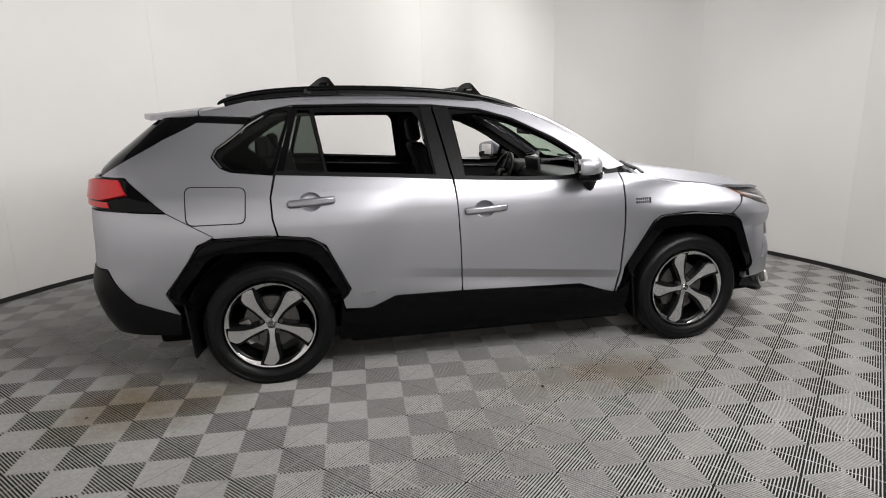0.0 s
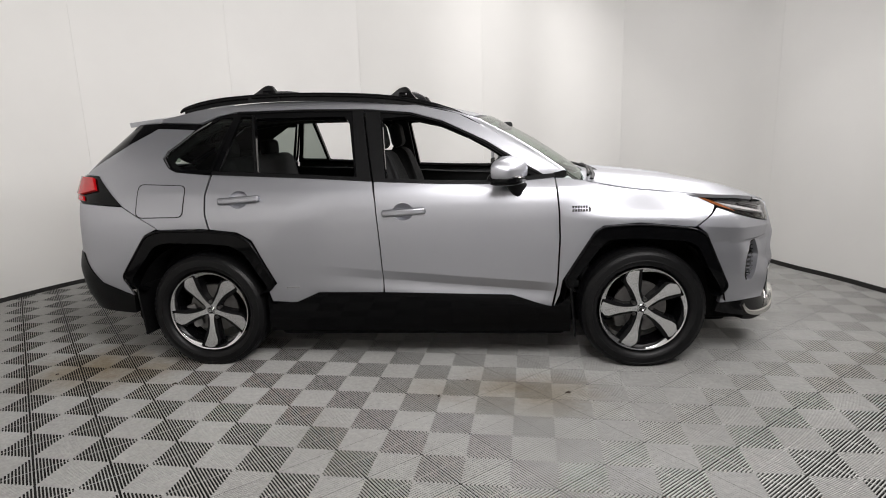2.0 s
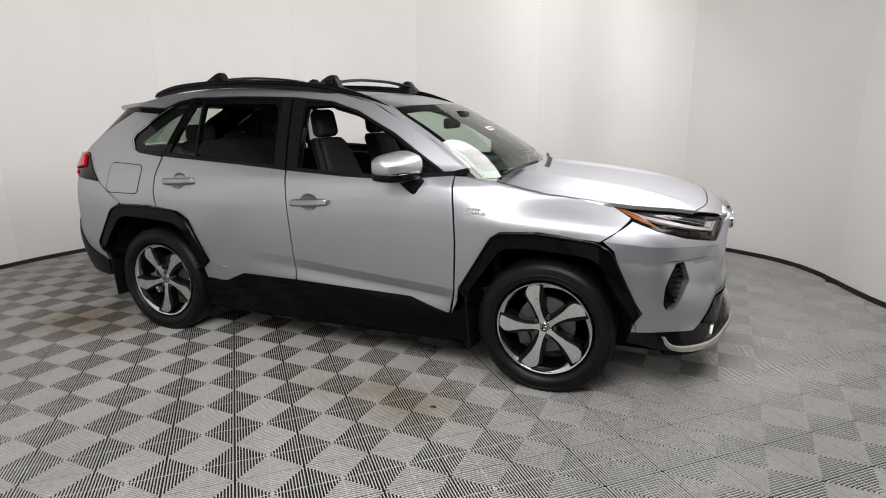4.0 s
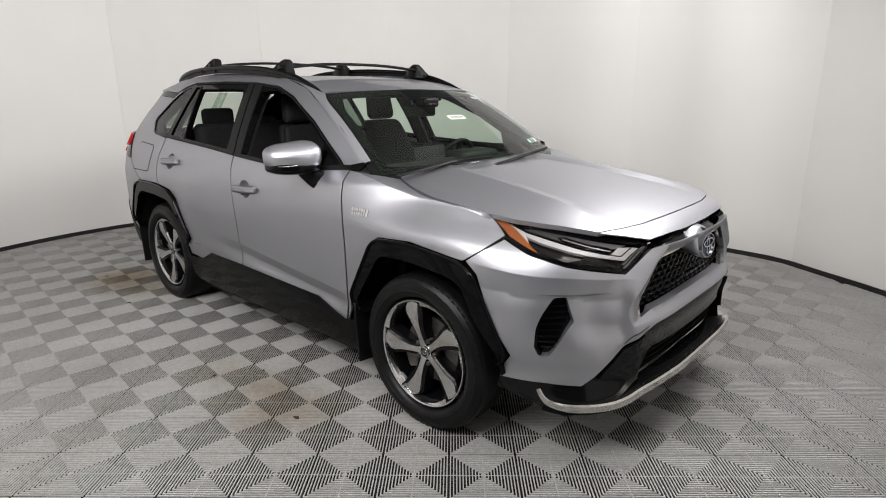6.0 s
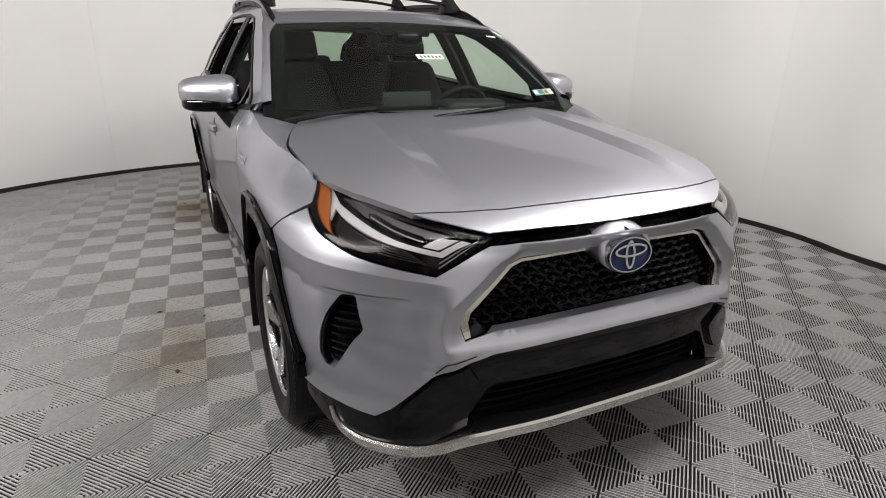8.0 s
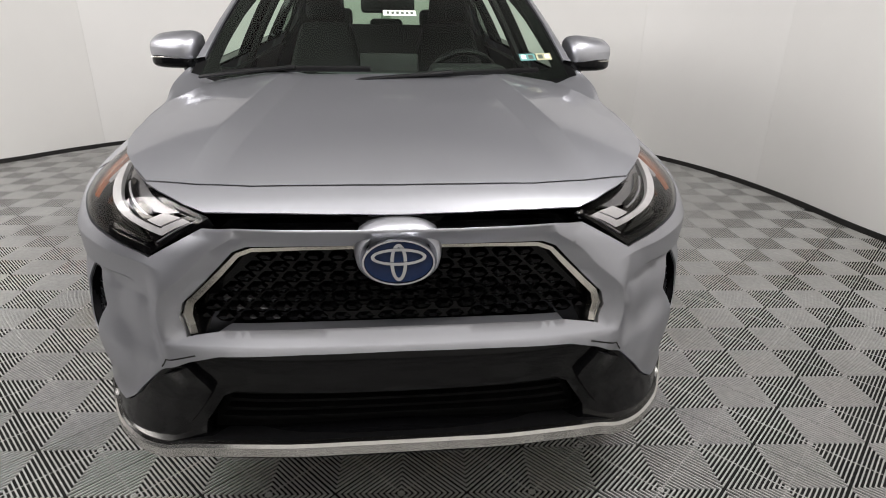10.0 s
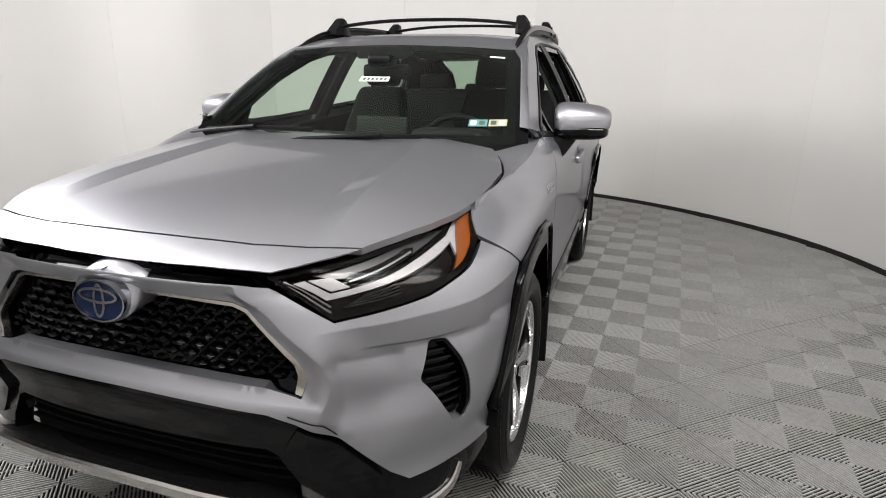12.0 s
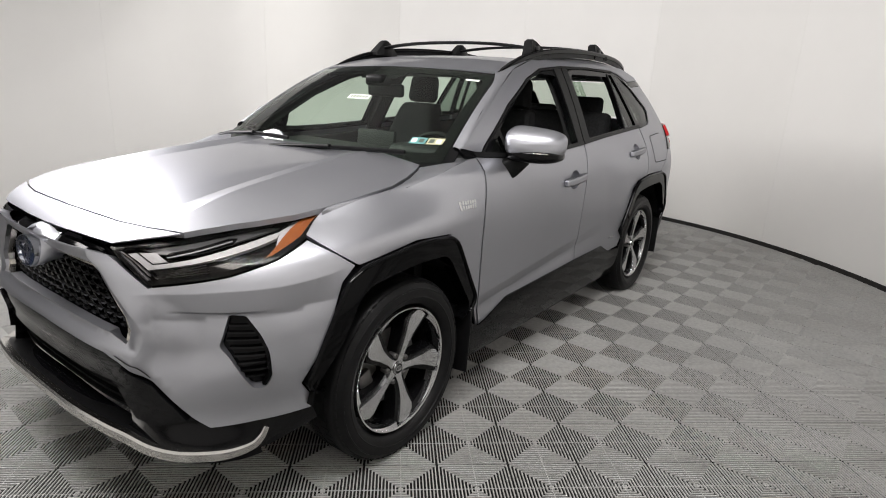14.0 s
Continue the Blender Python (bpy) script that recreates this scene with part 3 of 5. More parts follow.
def window_glass(name, outer, side, parent, mat=SMOKE, off=-.012):
    ob = body_sheet(name, outer, mat, side, parent, "dark smoked fixed side glass", off=off, step=.05, depth=0)
    ob.visible_shadow = False
    return ob


def front_door(s):
    low = [SILL_F[-1]] + SEAM_BC[1:] + [(-.2, .47), (.576, .448), (.745, .392), (.815, .374)] + SEAM_F[::-1][1:-1] + SILL_F[:-1]
    low = [(a + (G if a < -.1 else -G if a > .78 else 0), b) for a, b in low]
    d = body_sheet("front_door", low, PAINT, s, label="silver front door with its window lowered", step=.028, holes=[cup_at(-.064, .975)], creases=DOOR_CREASE)
    frame_out = [(a, b - .004) for a, b in DRIP[:5]] + [(-.318, 1.578)] + [(-.240, 1.153)] + [(a, b + .002) for a, b in SILL_F[::-1][1:]]
    hole = rounded([(-.205, 1.522), (-.033, 1.530), (.102, 1.501), (.268, 1.433), (.431, 1.344), (.566, 1.258), (.548, 1.148), (.418, 1.142), (.157, 1.148), (-.162, 1.166)], .014)
    tri = rounded([(.585, 1.232), (.705, 1.160), (.572, 1.150)], .006)
    body_sheet("window_frame", frame_out, GLOSS, s, d, "gloss black window frame", holes=[hole, tri], off=-.003, step=.03, depth=.03)
    window_glass("corner_pane", tri, s, d)
    body_sheet("window_trim", band(shift(DRIP[:6], .0, -.010), .009), SATIN, s, d, off=.004, step=.03, depth=.006)
    body_sheet("sill_strip", band([(a, b + .008) for a, b in SILL_F], .020), SATIN, s, d, "black rubber sill strip", off=.006, step=.03, depth=.010)
    body_sheet("door_trim", [(-.23, 1.15), (-.2, .5), (.8, .45), (.82, 1.10), (.55, 1.12), (.157, 1.125)], TRIMGREY, s, d, "black inner door trim", off=-.075, step=.08, depth=.02)
    handle(s, -.064, .975, d)
    return d


def rear_door(s):
    low = SILL_R + SEAM_R[1:] + [(-1.079, .868), (-.995, .818), (-.866, .540), (-.922, .49), (-.907, .425), (-.753, .412), (-.609, .474), (-.205, .471)] + SEAM_BC[::-1][1:]
    low = [(a + (-G if a > -.26 else G if a < -1.2 else 0), b) for a, b in low]
    d = body_sheet("rear_door", low, PAINT, s, label="silver rear door with its window lowered", step=.028, holes=[cup_at(-1.068, 1.066)], creases=DOOR_CREASE)
    frame_out = [(-.327, 1.578), (-.723, 1.590), (-1.142, 1.588), (-1.140, 1.570), (-1.248, 1.216), (-.969, 1.199), (-.567, 1.176), (-.250, 1.154)]
    hole = rounded([(-1.018, 1.547), (-.443, 1.541), (-.408, 1.502), (-.354, 1.183), (-.962, 1.220)], .016)
    tri = rounded([(-1.112, 1.562), (-1.046, 1.560), (-.985, 1.224), (-1.208, 1.234)], .008)
    body_sheet("window_frame", frame_out, GLOSS, s, d, "gloss black window frame and pillar", holes=[hole, tri], off=-.003, step=.03, depth=.03)
    window_glass("corner_pane", tri, s, d)
    body_sheet("window_trim", band([(a, b - .010) for a, b in DRIP[5:8]], .009), SATIN, s, d, off=.004, step=.03, depth=.006)
    body_sheet("division_bar", band([(-1.035, 1.565), (-.972, 1.215)], .014), SATIN, s, d, off=.002, step=.03, depth=.01)
    body_sheet("sill_strip", band([(a, b + .008) for a, b in SILL_R], .020), SATIN, s, d, "black rubber sill strip", off=.006, step=.03, depth=.010)
    body_sheet("door_trim", [(-.25, 1.15), (-.21, .5), (-.6, .5), (-.87, .54), (-1.0, .83), (-1.24, .9), (-1.25, 1.2), (-.567, 1.17)], TRIMGREY, s, d, "black inner door trim", off=-.075, step=.08, depth=.02)
    handle(s, -1.068, 1.066, d)
    return d


two(front_door)
two(rear_door)

# black pillar behind the front window, one smooth strip over the two door edges
two(lambda s: body_sheet("pillar_strip", [(-.395, 1.572), (-.330, 1.576), (-.254, 1.158), (-.340, 1.166)], SATIN, s, label="satin black pillar cover", off=.002, step=.04, depth=.006))
two(lambda s: body_sheet("pillar_strip", [(-.316, 1.576), (-.222, 1.567), (-.168, 1.156), (-.240, 1.157)], SATIN, s, label="satin black pillar cover", off=.002, step=.04, depth=.006))


def fender(s):
    out = [(a + G * 2, b) for a, b in SEAM_F[::-1]] + [(.80, 1.147), (.887, 1.142), (1.0, 1.122), (1.107, 1.094), (1.258, 1.059), (1.45, 1.048), (1.62, 1.034), (1.645, 1.032), (1.733, .962), (1.67, .910), (1.606, .862)]
    out += [(1.593, .855), (1.316, .884), (1.106, .870), (1.054, .837), (.873, .540), (.86, .45)]
    return body_sheet("front_fender", out, PAINT, s, label="silver front wing", step=.028)


two(fender)


def fender_top(s):
    """The shoulder that runs from the upper edge of the wing in to the edge of the hood."""
    edge = spline([(.80, 1.147, 0), (.92, 1.137, 0), (1.03, 1.115, 0), (1.14, 1.085, 0), (1.29, 1.056, 0), (1.47, 1.046, 0), (1.63, 1.032, 0)], 5)
    inner = spline([(.90, .647, 0), (1.0, .667, 0), (1.08, .707, 0), (1.18, .746, 0), (1.30, .777, 0), (1.48, .779, 0), (1.65, .769, 0)], 5)
    bm = bmesh.new()
    rows = []
    for a, b in zip(edge, inner):
        p = body(np.array([a[0] - .006 * (1 - float(sm(1.45, 1.6, a[0])))]), np.array([a[1] + .003]))[0]
        q = hood(np.array([b[0]]), np.array([b[1]]))[0] - np.array([0, 0, .007])
        row = []
        for t in (0, .2, .45, .7, 1):
            c = p * (1 - t) + q * t + np.array([0, 0, .006 * math.sin(math.pi * t) * (1 - t)])
            row.append(bm.verts.new((c[0], s * c[1], c[2])))
        row.append(bm.verts.new((q[0], s * (q[1] - .002), q[2] - .03)))
        rows.append(row)
    for a, b in zip(rows, rows[1:]):
        for j in range(5):
            bm.faces.new((a[j], a[j + 1], b[j + 1], b[j]))
    bmesh.ops.recalc_face_normals(bm, faces=bm.faces)
    if sum(f.normal.z for f in bm.faces) < 0:
        bmesh.ops.reverse_faces(bm, faces=bm.faces)
    smooth_bm(bm, 50)
    return part("fender_top", bm, PAINT, car)


two(fender_top)


def quarter(s):
    out = SEAM_R[::-1] + [(-1.484, 1.230), (-1.545, 1.254), (-1.608, 1.314), (-1.597, 1.362), (-1.438, 1.468), (-1.415, 1.486), (-1.781, 1.501), (-1.92, 1.415), (-1.997, 1.335), (-2.11, 1.225),
                          (-1.972, 1.219), (-1.788, 1.036), (-1.584, .902), (-1.582, .892), (-1.311, .894)]
    out = [(a - G * 2 if a > -1.3 and b < 1.22 else a, b) for a, b in out]
    q = body_sheet("quarter_panel", out, PAINT, s, label="silver rear quarter panel", step=.028)
    body_sheet("window_surround", rounded([(-1.625, 1.316), (-1.61, 1.372), (-1.43, 1.485), (-1.243, 1.580), (-1.135, 1.585), (-1.258, 1.218), (-1.49, 1.222), (-1.55, 1.250)], .02), GLOSS, s, q, "black rubber window surround", off=-.006, step=.03, depth=.01,
               holes=[rounded([(-1.588, 1.318), (-1.578, 1.352), (-1.425, 1.452), (-1.243, 1.556), (-1.160, 1.560), (-1.268, 1.246), (-1.484, 1.246), (-1.530, 1.266)], .02)])
    window_glass("quarter_pane", rounded([(-1.588, 1.318), (-1.578, 1.352), (-1.425, 1.452), (-1.243, 1.556), (-1.160, 1.560), (-1.268, 1.246), (-1.484, 1.246), (-1.530, 1.266)], .02), s, q, off=-.008)
    body_sheet("window_bright", band([(-1.536, 1.258), (-1.593, 1.316), (-1.583, 1.356), (-1.428, 1.457), (-1.30, 1.532)], .007), BRIGHT, s, q, "thin bright window edge", off=.001, step=.03, depth=.005)
    body_sheet("fuel_door", rounded([(-1.705, 1.160), (-1.412, 1.148), (-1.422, .968), (-1.698, .968)], .035), PAINT, s, q, "silver fuel door", off=.003, step=.03, depth=.008)
    body_sheet("fuel_gap", rounded([(-1.711, 1.166), (-1.406, 1.153), (-1.416, .962), (-1.704, .962)], .038), GAP, s, q, "thin dark shut line", off=.0012, step=.03, depth=0)
    return q


two(quarter)

# roof side: pillar beside the windshield, roof edge, down to the rear strip
TOPLINE = [(.90, 1.168), (.762, 1.255), (.633, 1.331), (.439, 1.446), (.257, 1.537), (.0, 1.598), (-.24, 1.628), (-.58, 1.642), (-.94, 1.645), (-1.28, 1.622), (-1.55, 1.592), (-1.79, 1.552)]
two(lambda s: body_sheet("roof_side", TOPLINE + [(-1.782, 1.539)] + DRIP[::-1], PAINT, s, label="silver roof edge and windshield pillar", step=.025))
two(lambda s: body_sheet("rear_pillar_strip", [(-1.37, 1.522), (-1.80, 1.535), (-2.13, 1.535), (-2.25, 1.42), (-2.28, 1.30), (-2.11, 1.228), (-1.997, 1.338), (-1.92, 1.419), (-1.781, 1.505), (-1.41, 1.489)], GLOSS, s, label="gloss black rear pillar strip", off=-.004, step=.03))



def pillar(s):
    """The silver face between the side of the pillar and the edge of the windshield, running back as the roof edge."""
    bm = bmesh.new()
    top = spline([(a - .006 * (1 - float(sm(1.45, 1.6, a))), b + .003, 0) for a, b in TOPLINE], 6)
    rows = []
    for q in top:
        p = body(np.array([q[0]]), np.array([q[1]]))[0]
        lo_, hi_ = -.2, 1.4
        for _ in range(30):
            mid = (lo_ + hi_) / 2
            if wind(np.array([1.0]), np.array([mid]))[0][0] > p[0]:
                lo_ = mid
            else:
                hi_ = mid
        w = wind(np.array([1.015]), np.array([mid]))[0] + np.array([0, 0, .005])
        r = roof(np.array([p[0]]), np.array([.592]))[0] + np.array([0, 0, -.006])
        k = float(sm(.30, .46, p[0]))
        e = w * k + r * (1 - k)
        rows.append([bm.verts.new((c[0], s * c[1], c[2])) for c in (p, (p * .6 + e * .4) + np.array([0, .004, .008]), e, e - np.array([0, 0, .03]))])
    for a, b in zip(rows, rows[1:]):
        for j in range(3):
            bm.faces.new((a[j], a[j + 1], b[j + 1], b[j]))
    bmesh.ops.recalc_face_normals(bm, faces=bm.faces)
    if max(bm.faces, key=lambda f: f.calc_center_median().z).normal.z < 0:
        bmesh.ops.reverse_faces(bm, faces=bm.faces)
    smooth_bm(bm, 50)
    return part("pillar_face", bm, PAINT, car, "silver windshield pillar face")


two(pillar)
# black plate at the foot of the pillar
two(lambda s: body_sheet("pillar_foot", [(.905, 1.176), (.890, 1.186), (.80, 1.166), (.81, 1.148), (.895, 1.152)], GLOSS, s, label="black plate at the pillar foot", off=.001, step=.03, depth=.012))

# roof, spoiler, windshield, rear window
ROOF_FRONT = [(.448 - .095 * (y / .61) ** 2, y) for y in np.linspace(-.605, .605, 15)]
sheet("roof", roof, ROOF_FRONT + [(-.2, .60), (-1.0, .59), (-1.66, .575), (-1.66, -.575), (-1.0, -.59), (-.2, -.60)], PAINT, car, "silver roof panel", step=.05, depth=.03)
sheet("headliner", roof, [(.36, -.58), (.45, 0), (.36, .58), (-1.7, .54), (-1.7, -.54)], HEADLINER, car, "grey cloth headliner", off=-.045, step=.12, depth=.005)
sheet("spoiler", roof, [(-1.668, -.575), (-1.668, .575), (-1.93, .53), (-2.02, .30), (-2.05, 0), (-2.02, -.30), (-1.93, -.53)], PAINT, car, "silver roof spoiler", off=.004, step=.05, depth=.03)
ws = sheet("windshield", wind, [(-1.0, 0.0), (-.5, -.03), (0, -.04), (.5, -.03), (1.0, 0), (.995, .5), (.98, .985), (.5, .995), (0, 1.0), (-.5, .995), (-.98, .985), (-.995, .5)], WINDGLASS, car, "green-tinted windshield with stickers", step=.08, depth=0)
ws.visible_shadow = False
RIMW = [(-1.06, -.03), (-.5, -.06), (0, -.07), (.5, -.06), (1.06, -.03), (1.06, .5), (1.03, 1.02), (.5, 1.015), (0, 1.018), (-.5, 1.015), (-1.03, 1.02), (-1.06, .5)]
HOLW = rounded([(-.93, .075), (0, .055), (.93, .075), (.925, .915), (.25, .93), (.20, .83), (-.20, .83), (-.25, .93), (-.925, .915)], .03)
sheet("windshield_border", wind, RIMW, GLOSS, ws, "black printed windshield border", holes=[HOLW], off=-.004, step=.05, depth=.004)
sheet("stock_sticker", wind, [(-.035, .580), (.171, .582), (.175, .530), (-.032, .527)], STICKER, ws, "small white sticker with dark print", off=.002, step=.05, depth=0)
for k in range(6):
    sheet("print_bar", wind, [(-.012 + .03 * k, .567), (.006 + .03 * k, .568), (.007 + .03 * k, .542), (-.011 + .03 * k, .541)], INK, ws, off=.003, step=.05, depth=0)
sheet("inspection_sticker", wind, [(.745, .196), (.845, .196), (.843, .140), (.745, .140)], STICKTEAL, ws, "teal inspection sticker", off=.002, step=.05, depth=0)
sheet("inspection_sticker", wind, [(.852, .196), (.950, .198), (.946, .142), (.850, .140)], STICKYEL, ws, "yellow inspection sticker", off=.002, step=.05, depth=0)
for x0 in (.755, .80, .862, .905):
    sheet("print_bar", wind, [(x0, .185), (x0 + .03, .185), (x0 + .03, .152), (x0, .152)], INK if x0 in (.80, .862) else STICKER, ws, off=.003, step=.05, depth=0)
sheet("top_label", wind, [(.80, .885), (.905, .882), (.905, .860), (.80, .863)], STICKER, ws, "tiny white label", off=.002, step=.05, depth=0)

for s in (1, -1):
    sheet("hatch_side", body, [(-2.11, 1.222), (-2.8, 1.225), (-2.8, 1.06), (-2.03, 1.06), (-2.0, 1.1)], PAINT, car, "silver tailgate", side=s, step=.05)
    rg = sheet("rear_window", body, [(-2.2, 1.245), (-2.8, 1.245), (-2.8, 1.53), (-2.16, 1.53), (-2.24, 1.42)], REARGLASS, car, "smoked rear window", side=s, step=.06, depth=0, off=-.01)
    rg.visible_shadow = False

# hood and nose
HOOD_SIDE = [(2.040, .594), (1.96, .650), (1.858, .705), (1.75, .742), (1.65, .762), (1.48, .772), (1.30, .770), (1.18, .739), (1.08, .70), (1.0, .660), (.90, .640)]
HOOD_FRONT = [(2.078, .469), (2.103, .335), (2.112, .17), (2.115, 0)]
hood_out = HOOD_FRONT[::-1][:-1] + HOOD_FRONT[:1] + HOOD_SIDE + [(1.02, .40), (1.06, 0)]
hood_out = hood_out + [(x, -y) for x, y in hood_out[::-1] if y > 0]
sheet("hood", hood, hood_out, PAINT, car, "silver sculpted hood", step=.035, depth=.02, creases=[(x, sg * (.46 - .10 * (1.6 - x) + d)) for x in np.arange(.95, 2.1, .02) for d in (-.09, -.08, -.005, .005) for sg in (1, -1)])
lip = [(2.121, 0), (2.118, .17), (2.109, .335), (2.084, .469), (2.047, .594), (2.09, .552), (2.150, .478), (2.176, .430), (2.186, .326), (2.197, .154), (2.200, 0)]
lip = lip + [(x, -y) for x, y in lip[::-1] if y > 0]
sheet("nose_panel", hood, lip, PAINT, car, "silver nose panel between hood and grille", step=.025, depth=.004)
sheet("hood_gap", hood, [(2.10, .47), (2.125, .33), (2.14, 0), (2.125, -.33), (2.10, -.47), (2.05, -.60), (2.02, -.56), (2.05, -.45), (2.08, -.3), (2.09, 0), (2.08, .3), (2.05, .45), (2.02, .56), (2.05, .60)], GAP, car, "dark gap", off=-.012, step=.05, depth=0)

FASCIA = [(2.7, .923), (2.5, .922), (2.36, .920), (2.295, .912), (2.19, .829), (2.06, .854), (1.978, .869), (1.845, .906), (1.738, .949), (1.67, .903), (1.612, .857), (1.662, .812), (1.780, .495), (1.745, .440), (1.735, .392),
          (1.898, .398), (2.01, .392), (2.055, .424), (2.10, .470), (2.176, .536), (2.276, .588), (2.335, .605), (2.5, .611), (2.7, .613)]
GRILLE = [(2.7, .664), (2.5, .663), (2.349, .659), (2.295, .648), (2.275, .642), (2.262, .688), (2.269, .727), (2.335, .820), (2.360, .857), (2.388, .871), (2.5, .875), (2.7, .877)]
VENT = rounded([(2.000, .754), (1.956, .748), (1.924, .690), (1.872, .550), (1.880, .514), (1.912, .515), (2.036, .655)], .012)
crease_pts = []
for sv in np.arange(1.58, 2.24, .007):
    zc_ = float(tab(np.array([sv]), [1.6, 1.70, 1.85, 2.0, 2.1, 2.22], [.862, .851, .838, .833, .824, .812])[0])
    crease_pts += [(sv, zc_ + d) for d in (.003, -.003)] + ([(sv, .763 + d) for d in (.006, 0, -.006)] if 1.88 < sv < 2.17 else [])
for sv in np.arange(2.24, 2.69, .008):
    crease_pts += [(sv, .9165), (sv, .9215)]
for zv in np.arange(.625, .915, .007):
    ed_ = float(tab(np.array([zv]), [.6, .688, .727, .82, .857, .90], [2.285, 2.262, 2.269, 2.335, 2.36, 2.41])[0]) - .0467
    crease_pts += [(ed_ - .003, zv), (ed_ + .003, zv)]
fascia = sheet("front_bumper", body, FASCIA + GRILLE, PAINT, car, "silver front bumper with sculpted corners", both=True, holes=[VENT], step=.016, depth=.035, creases=crease_pts)

# grille
grille = sheet("grille", body, [(2.7, .650), (2.33, .642), (2.27, .628), (2.235, .69), (2.24, .74), (2.31, .84), (2.36, .89), (2.7, .89)], GLOSS, car, "gloss black front grille in a thin chrome frame", both=True, off=-.052, step=.05, depth=0)
for s in (1, -1):
    sheet("grille_frame", body, band([(2.645, .866), (2.5, .864), (2.394, .859), (2.366, .846), (2.342, .812), (2.280, .724), (2.273, .690), (2.284, .650)], .010, [.7, .8, .9, 1, 1.2, 1.5, 2.0, 1.4]), CHROME, grille, "satin chrome grille frame", side=s, off=-.012, step=.02, depth=.02)
    sheet("grille_frame_backing", body, band([(2.69, .870), (2.5, .868), (2.391, .863), (2.363, .850), (2.338, .815), (2.275, .726), (2.267, .690), (2.280, .645)], .020), GLOSS, grille, side=s, off=-.02, step=.02, depth=.03)
stud = bmesh.new()
rim_v = [stud.verts.new((-.004, .024 * math.cos(a), .0125 * math.sin(a))) for a in (math.pi * k / 3 for k in range(6))]
top_v = [stud.verts.new((.004, .012 * math.cos(a), .005 * math.sin(a) + .002)) for a in (math.pi * k / 3 for k in range(6))]
for k in range(6):
    stud.faces.new((rim_v[k], rim_v[(k + 1) % 6], top_v[(k + 1) % 6], top_v[k]))
stud.faces.new(top_v)
bmesh.ops.recalc_face_normals(stud, faces=stud.faces)
stud_me = bpy.data.meshes.new("grille_stud")
stud.to_mesh(stud_me)
stud.free()
stud_me.materials.append(STUDBLACK)
inner = [(2.7, .672), (2.36, .668), (2.295, .660), (2.285, .69), (2.293, .72), (2.352, .805), (2.392, .850), (2.7, .856)]
for r_ in range(8):
    z = .648 + .0265 * r_
    for c_ in range(-11, 12):
        y = (c_ + .5 * (r_ % 2)) * .056
        # place on the surface by matching the width
        lo_, hi_ = 1.9, 2.7
        for _ in range(30):
            mid = (lo_ + hi_) / 2
            if body(np.array([mid]), np.array([z]))[0][1] > abs(y):
                lo_ = mid
            else:
                hi_ = mid
        if not inside(inner, np.array([[min(mid, 2.699), z]]))[0]:
            continue
        p = body(np.array([mid]), np.array([z]))[0]
        o = new("grille_stud", stud_me)
        o.parent = grille
        o.location = (p[0] - .040, y, z)
        o.rotation_euler = (0, 0, -math.copysign(min(.5, abs(y) * .45), -y) if y else 0)

# badge on its boss
boss = bmesh.new()
rings = []
for x0, k, up in ((2.13, 1.20, .024), (2.19, 1.19, .020), (2.232, 1.17, .012), (2.247, 1.12, .005), (2.252, 1.03, 0), (2.240, .9, 0)):
    rings.append([boss.verts.new((x0 - .25 * v, u * k, .856 + v * k + up)) for u, v in oval(.084, .055, 48, 2.3)])
for a, b in zip(rings, rings[1:]):
    for k in range(48):
        boss.faces.new((a[k], a[(k + 1) % 48], b[(k + 1) % 48], b[k]))
bmesh.ops.recalc_face_normals(boss, faces=boss.faces)
smooth_bm(boss, 60)
boss_o = part("badge_boss", boss, PAINT, car, "silver badge boss")


def disc_part(name, a, b, x0, x1, mat, parent, hole=None, label="", tilt=6, at=(2.262, 0, .852)):
    bm = bmesh.new()
    n = 40
    out = oval(a, b, n)
    if hole:
        inn = oval(*hole, n)
        rings = [[bm.verts.new((x, u, v)) for u, v in o] for x, o in ((x0, out), (x1, [(p * .985, q * .985) for p, q in out]), (x1, inn), (x0, inn))]
        for i in range(n):
            for k in range(4):
                bm.faces.new((rings[k][i], rings[k][(i + 1) % n], rings[(k + 1) % 4][(i + 1) % n], rings[(k + 1) % 4][i]))
    else:
        r0, r1 = [bm.verts.new((x0, u, v)) for u, v in out], [bm.verts.new((x1, u * .97, v * .97)) for u, v in out]
        for i in range(n):
            bm.faces.new((r0[i], r0[(i + 1) % n], r1[(i + 1) % n], r1[i]))
        bm.faces.new(r1)
    bmesh.ops.recalc_face_normals(bm, faces=bm.faces)
    bmesh.ops.transform(bm, matrix=pose(*at, 0, -tilt, 0), verts=bm.verts)
    smooth_bm(bm, 40)
    return part(name, bm, mat, parent, label)


badge = disc_part("badge_face", .078, .049, -.02, 0, BADGEBLUE, boss_o, label="dark blue oval badge face")
disc_part("badge_ring", .082, .053, -.03, .006, BADGESILVER, boss_o, (.0765, .0485), "chrome oval ring")
disc_part("badge_shape", .062, .020, -.005, .004, BADGESILVER, boss_o, (.053, .013), at=(2.264, 0, .866))
disc_part("badge_shape", .019, .044, -.005, .004, BADGESILVER, boss_o, (.011, .035))

# slot under the nose panel
sheet("nose_slot", body, [(2.7, .90), (2.27, .895), (2.25, .93), (2.30, .955), (2.7, .965)], DARK, car, "black slot above the grille", both=True, off=-.060, step=.05, depth=0)

